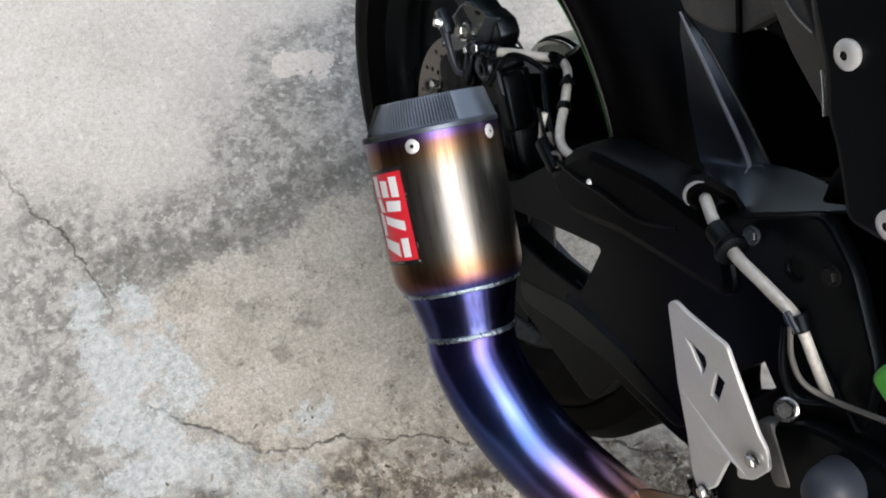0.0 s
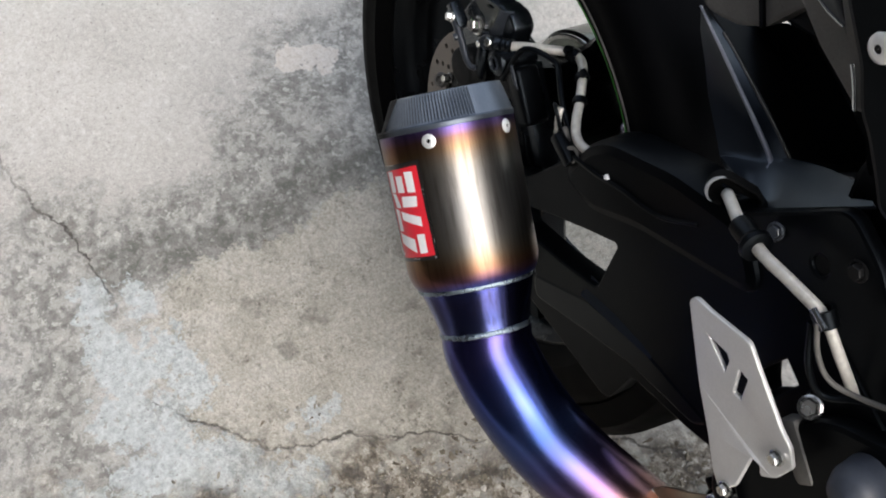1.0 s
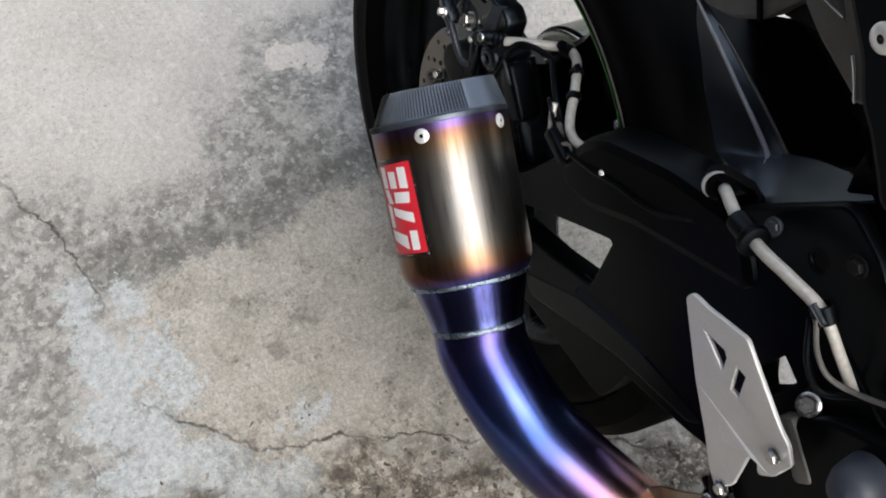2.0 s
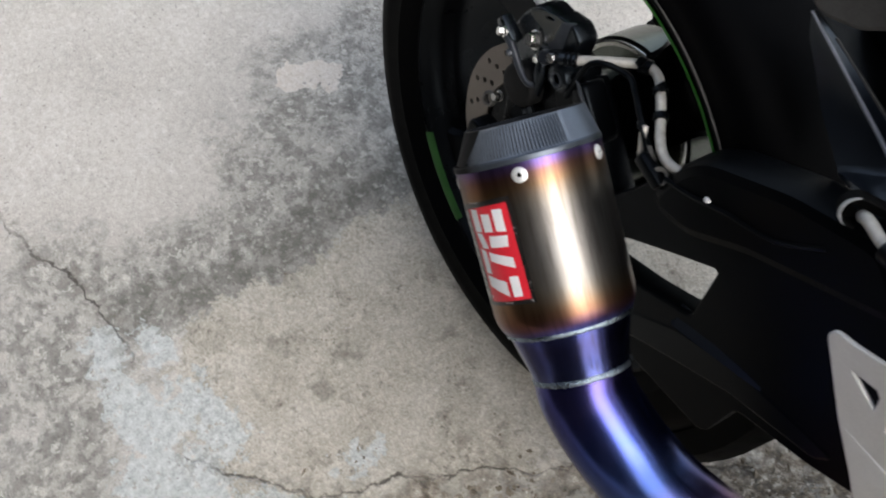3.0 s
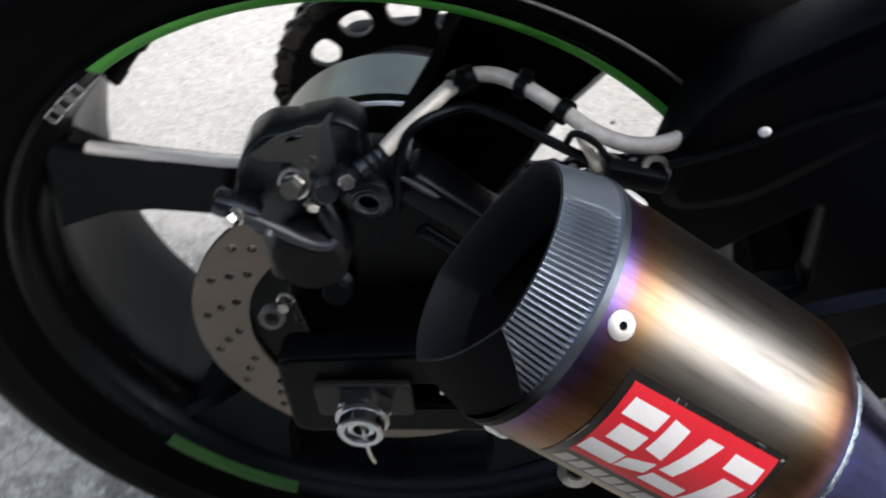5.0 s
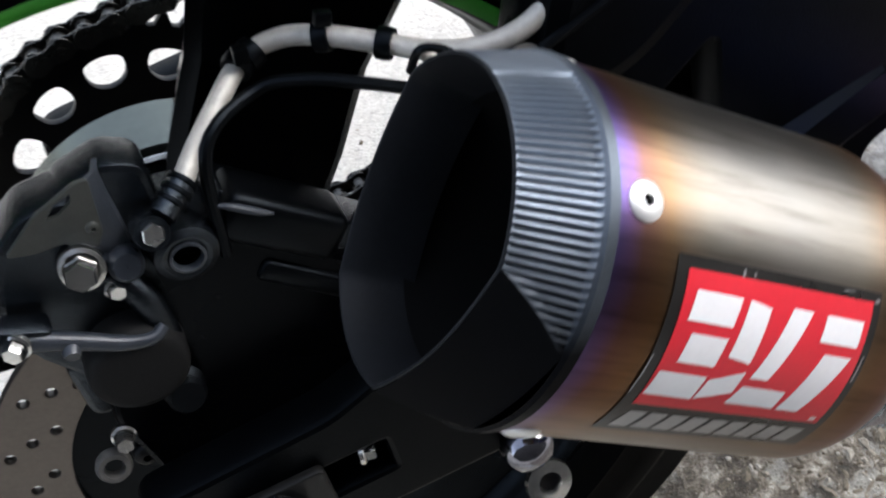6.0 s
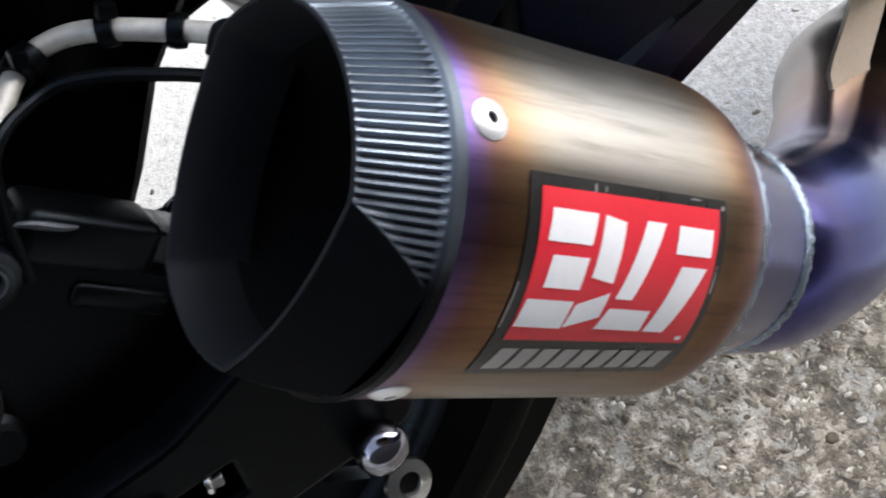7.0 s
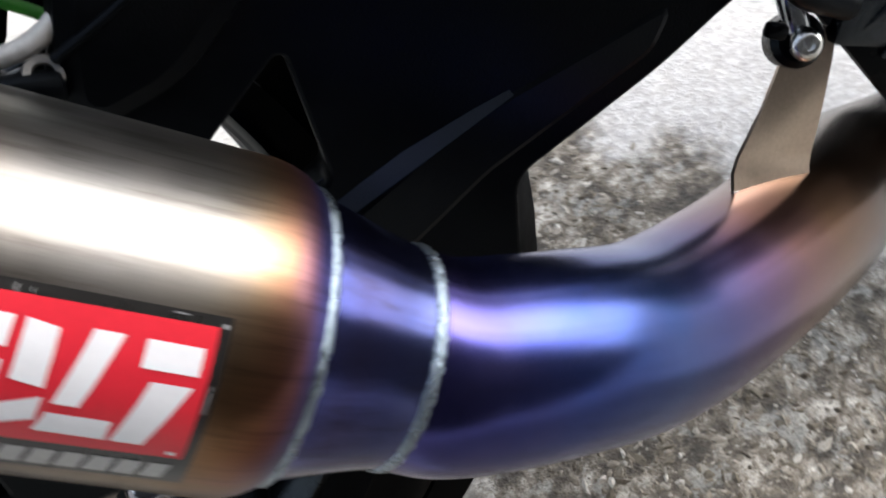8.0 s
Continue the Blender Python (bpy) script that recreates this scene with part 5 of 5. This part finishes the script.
# mudguard, frame and foot rest ----------------------------------
def build_guard():
    ridge = [(0.1787, -0.0722, 0.3237), (0.194, -0.0705, 0.3155), (0.216, -0.0675, 0.3035), (0.24, -0.0645, 0.290), (0.262, -0.062, 0.278), (0.285, -0.0600, 0.2645)]
    left = [(0.1780, -0.0712, 0.3215), (0.1835, -0.068, 0.3040), (0.200, -0.069, 0.288), (0.2193, -0.072, 0.270), (0.240, -0.076, 0.258), (0.2583, -0.080, 0.2475)]
    right = [(0.1815, -0.070, 0.3235), (0.198, -0.060, 0.312), (0.2145, -0.055, 0.302), (0.243, -0.052, 0.2895), (0.268, -0.050, 0.279), (0.2925, -0.050, 0.2692)]
    bm = bmesh.new()
    rows = []
    for r, p, q in zip(ridge, left, right):
        r, p, q = Vector(r), Vector(p), Vector(q)
        rows.append([p, p.lerp(r, 0.4), p.lerp(r, 0.8), r + Vector((0.0, -0.0012, 0.001)), r.lerp(q, 0.25), r.lerp(q, 0.6), q])
    # the foot of the fin spreads over the arm
    upper = rows[-1]
    lower = [Vector(p) for p in ((0.2933, -0.100, 0.2690), (0.300, -0.1005, 0.2655), (0.3075, -0.101, 0.262), (0.3175, -0.1005, 0.2575), (0.334, -0.100, 0.279), (0.3498, -0.098, 0.299), (0.3825, -0.09, 0.3357))]
    side = [Vector(p) for p in ((0.268, -0.086, 0.254), (0.276, -0.083, 0.2545), (0.286, -0.078, 0.256), (0.296, -0.074, 0.262), (0.305, -0.068, 0.2745), (0.3255, -0.069, 0.2968), (0.357, -0.07, 0.3313))]
    fine = []
    for i in range(len(rows) - 1):
        for k in range(4):
            fine.append([a.lerp(b, k / 4) for a, b in zip(rows[i], rows[i + 1])])
    for k in range(9):
        t = k / 8
        fine.append([a * (1 - t) ** 2 + b * 2 * t * (1 - t) + c * t * t for a, b, c in zip(upper, side, lower)])
    rings(bm, fine, wrap=False)
    bmesh.ops.recalc_face_normals(bm, faces=bm.faces)
    bmesh.ops.solidify(bm, geom=bm.faces[:], thickness=0.003)
    guard = part("mudguard", bm, SATIN_PLASTIC, bike, "satin black inner mudguard with a raised fin", angle=60)
    edge = [Vector(p) + Vector((0.0, -0.0014, 0.0012)) for p in ridge]
    # pale tube paints the highlight along the ridge
    part("fin_highlight", tube(edge + [Vector((0.2915, -0.067, 0.262))], lambda t: 0.0009 + 0.0014 * t, 10, 6), FIN_HIGHLIGHT, guard, "pale strip along the fin, a painted highlight")
    part("fin_line", tube([Vector(p) + Vector((0, -0.001, 0.0005)) for p in right[1:]], 0.0009, 8, 5), GREY_COAT, guard)
    # splash guard close in front of the tyre
    bm = bmesh.new()
    loops = []
    for i in range(21):
        a = radians(-66 + 98 * i / 20)
        u = Vector((math.cos(a), 0, math.sin(a)))
        loops.append([u * r + Vector((0, y, 0)) for y, r in ((-0.068, 0.292), (-0.064, 0.318), (-0.045, 0.333), (0.0, 0.336), (0.045, 0.333), (0.064, 0.318), (0.068, 0.292))])
    rings(bm, loops, wrap=False)
    bmesh.ops.solidify(bm, geom=bm.faces[:], thickness=0.003)
    part("splash_guard", bm, MATT_PLASTIC, guard, angle=40)
    # hollow between fin and frame
    bm = bmesh.new()
    rows = []
    for p, q in (((0.180, -0.066, 0.323), (0.275, -0.100, 0.410)), ((0.2145, -0.053, 0.302), (0.296, -0.100, 0.402)), ((0.254, -0.049, 0.285), (0.316, -0.100, 0.393)), ((0.2925, -0.048, 0.269), (0.354, -0.100, 0.377)), ((0.3255, -0.066, 0.2965), (0.366, -0.090, 0.350)), ((0.357, -0.068, 0.331), (0.37, -0.085, 0.345))):
        p, q = Vector(p), Vector(q)
        deep = Vector((0.01, 0.075, -0.03))
        rows.append([p, p + deep * 0.6, p.lerp(q, 0.3) + deep, p.lerp(q, 0.7) + deep, q + deep * 0.6, q])
    rings(bm, rows, wrap=False)
    bmesh.ops.solidify(bm, geom=bm.faces[:], thickness=0.003)
    part("hollow", bm, BLACK_PLASTIC, guard, angle=40)
    # the hose comes out of a long dark recess with a pale lip round its upper end
    c, axis = Vector((0.3005, -0.1215, 0.2715)), Vector((0.6, -0.6, 0.25)).normalized()
    along = Vector((0.034, -0.012, 0.006))
    along = (along - axis * along.dot(axis)).normalized()
    across = axis.cross(along)

    def lip(a, r):
        return along * (-r * math.cos(a)) + across * (r * math.sin(a))

    arcs = [lip(radians(-90 + 10 * k), 1.0) for k in range(19)]
    bm = bmesh.new()
    loops = []
    for r, lift in ((0.0116, -0.010), (0.0116, 0.0), (0.0104, 0.0012), (0.0092, 0.0), (0.0088, -0.008), (0.0010, -0.009)):
        loops.append([c + p * r + axis * lift for p in arcs] + [c + along * 0.021 + p * r + axis * lift for p in (lip(radians(90), 1.0), lip(radians(135), 0.9), lip(radians(180), 0.7), lip(radians(225), 0.9), lip(radians(-90), 1.0))])
    rings(bm, loops)
    bmesh.ops.recalc_face_normals(bm, faces=bm.faces)
    recess = part("hose_recess", bm, SOOT, guard, "deep black recess for the hose", angle=40)
    part("recess_lip", tube([c + p * 0.0110 + axis * 0.0006 for p in arcs[1:17]], lambda t: 0.0005 + 0.0009 * math.sin(math.pi * t), 10, 2), plain("pale grey lip", (0.26, 0.27, 0.285), 0.35), recess, "pale lip round the recess")


# lower front plate that carries the hose
def build_hose_plate():
    shape = rounded([(0.318, 0.262), (0.385, 0.342), (0.42, 0.33), (0.47, 0.29), (0.49, 0.24), (0.46, 0.205), (0.425, 0.235), (0.375, 0.225), (0.345, 0.235)], 0.01)
    plate = part("hose_plate", flat(shape, [circle(0.389, 0.294, 0.0098)], 0.012, -0.112, 0.003), BLACK_PLASTIC, bike, "black plate under the brake hose", angle=30)
    part("plug", lathe((0.389, -0.109, 0.294), SIDE, [(0.0095, -0.004), (0.0095, 0.006), (0.0086, 0.0075), (0.0075, 0.0065), (0.0002, 0.0065)], 24), BLACK_PAINT, plate)
    part("plate_screw", button_bolt((0.3505, -0.1185, 0.281), SIDE, 0.0055, 0.003, 0.4), BLACK_PAINT, plate)
    part("plate_bolt", hex_bolt((0.4115, -0.118, 0.317), SIDE, 0.0058, 0.005), DARK_STEEL, plate)


build_hose_plate()


build_guard()


def build_frame():
    body = rounded([(0.425, 0.215), (0.428, 0.17), (0.418, 0.138), (0.452, 0.075), (0.505, 0.018), (0.85, -0.04), (0.85, 0.62), (0.52, 0.62), (0.42, 0.46), (0.36, 0.35), (0.38, 0.25)], 0.012)
    frame_ob = part("frame", flat(body, (), 0.03, -0.072, 0.005), BLACK_PAINT, bike, "black frame plate beside the engine", angle=30)
    top = rounded([(0.184, 0.328), (0.212, 0.338), (0.234, 0.356), (0.25, 0.384), (0.27, 0.41), (0.42, 0.55), (0.36, 0.58), (0.153, 0.40), (0.15, 0.345)], 0.006)
    part("seat_rail", flat(top, (), 0.02, -0.062, 0.004), GREY_COAT, frame_ob, "grey coated rail")
    part("rail_joint", flat([(0.2335, 0.352), (0.2365, 0.353), (0.205, 0.402), (0.202, 0.400)], (), 0.003, -0.0735, 0.0005), BLACK_PAINT, frame_ob)
    strip = [(0.262, 0.448), (0.282, 0.435), (0.313, 0.420), (0.355, 0.407), (0.3575, 0.411), (0.341, 0.430), (0.326, 0.443), (0.31, 0.46), (0.29, 0.475)]
    part("rail_cover", flat(rounded(strip, 0.003), [rounded([(0.296, 0.452), (0.326, 0.436), (0.306, 0.457)], 0.001)], 0.010, -0.120, 0.002), GREY_COAT, frame_ob, "grey coated bracket")
    cover = rounded([(0.303, 0.517), (0.329, 0.481), (0.359, 0.455), (0.374, 0.434), (0.385, 0.427), (0.404, 0.409), (0.416, 0.396), (0.44, 0.406), (0.62, 0.45), (0.62, 0.75), (0.42, 0.70)], 0.006)
    part("side_cover", flat(cover, (), 0.014, -0.148, 0.005), BLACK_PLASTIC, frame_ob)
    part("cover_edge", tube([(0.288, -0.126, 0.445), (0.302, -0.126, 0.441), (0.3195, -0.126, 0.441)], 0.0011, 8, 4), ZINC, frame_ob)
    part("cover_edge", tube([(0.337, -0.1265, 0.428), (0.345, -0.1265, 0.419), (0.354, -0.1265, 0.4065)], 0.0014, 8, 4), ZINC, frame_ob)
    inner = rounded([(0.17, 0.345), (0.22, 0.35), (0.30, 0.372), (0.345, 0.375), (0.36, 0.36), (0.38, 0.37), (0.40, 0.345), (0.48, 0.32), (0.62, 0.32), (0.62, 0.7), (0.4, 0.7), (0.2, 0.48)], 0.006)
    part("inner_cover", flat(inner, (), 0.012, -0.045, 0.004), BLACK_PLASTIC, frame_ob)
    for x, z in ((0.3635, 0.4725), (0.438, 0.4155)):
        part("frame_bolt", button_bolt((x, -0.157, z), SIDE, 0.0088, 0.0032, 0.30), RIVET, frame_ob, "bright domed bolt")
        # dark plug paints the shade inside the socket
        part("socket_shade", lathe((x, -0.1585, z), SIDE, [(0.0031, 0.0), (0.0031, 0.0012), (0.0002, 0.0012)], 12), DARK_STEEL, frame_ob)
    part("green_panel", flat(rounded([(0.478, 0.303), (0.480, 0.320), (0.492, 0.336), (0.526, 0.328), (0.516, 0.298)], 0.006), (), 0.008, -0.130, 0.003), GREEN, frame_ob, "bright green painted panel edge")
    # plain block in the engine's place, added so the pipe reflects dark
    part("engine", block((0.80, 0.03, 0.12), (0.38, 0.26, 0.44), bevel=0.03), BLACK_PAINT, frame_ob, "plain black block for the engine, added to darken reflections")
    heel = rounded([(0.345, 0.217), (0.348, 0.224), (0.362, 0.227), (0.399, 0.240), (0.418, 0.229), (0.453, 0.210), (0.464, 0.206), (0.473, 0.192), (0.469, 0.171), (0.461, 0.160), (0.457, 0.168), (0.448, 0.166), (0.452, 0.128), (0.445, 0.110), (0.433, 0.118), (0.414, 0.140), (0.385, 0.169)], 0.003)
    cut = [[(0.367, 0.2105), (0.3905, 0.216), (0.3955, 0.212), (0.398, 0.1985)], [(0.4025, 0.2155), (0.4142, 0.2165), (0.4188, 0.195), (0.4095, 0.193)]]
    sheet = flat(heel, cut, 0.004, -0.158, 0.0012)
    for v in sheet.vertices:
        v.co.y += 0.13 * max(0.0, (v.co.x - 0.4490) + 0.05 * (0.17 - v.co.z)) * min(1.0, max(0.0, (0.212 - v.co.z) / 0.02))
    guard = part("heel_guard", sheet, ALLOY, bike, "grey alloy heel guard with two cut-outs", angle=30)
    part("guard_bolt", hex_bolt((0.462, -0.1595, 0.189), SIDE, 0.0046, 0.005), STEEL, guard)
    part("guard_bolt", hex_bolt((0.449, -0.161, 0.118), SIDE, 0.0046, 0.005), STEEL, guard)
    peg = part("foot_rest_bracket", flat(rounded([(0.435, 0.10), (0.46, 0.08), (0.56, 0.10), (0.60, 0.2), (0.52, 0.26), (0.47, 0.225), (0.45, 0.19)], 0.010), (), 0.02, -0.125, 0.005), BLACK_PLASTIC, bike, "black cast foot rest bracket", angle=30)
    part("boss", lathe((0.449, -0.112, 0.211), (0.1, -1, 0.2), [(0.0150, -0.02), (0.0150, 0.006), (0.0135, 0.0085), (0.0115, 0.0085), (0.0105, 0.004), (0.0002, 0.004)], 28), CAST_BLACK, peg)
    part("boss_bolt", hex_bolt((0.4470, -0.1290, 0.2120), (0.15, -0.75, 0.65), 0.0064, 0.008), STEEL, peg, "bright hexagon bolt")
    part("lever", block((0.462, -0.13, 0.178), (0.05, 0.016, 0.018), (0, 35, 0), 0.005), GREY_COAT, peg)
    part("foot_rest", lathe((0.508, -0.135, 0.222), (0.15, -1, 0.35), [(0.0002, 0.036), (0.010, 0.034), (0.016, 0.028), (0.0185, 0.018), (0.0185, 0.0)], 28), plain("blue grey rubber", (0.03, 0.036, 0.05), 0.5), peg)
    part("stand_bracket", block((0.488, -0.128, 0.060), (0.055, 0.018, 0.05), (0, 25, 0), 0.006), CAST_BLACK, peg)
    part("drain_stub", tube([(0.432, -0.14, 0.10), (0.440, -0.142, 0.085), (0.46, -0.14, 0.07)], 0.007, 12, 4), BLACK_PLASTIC, peg)


build_frame()
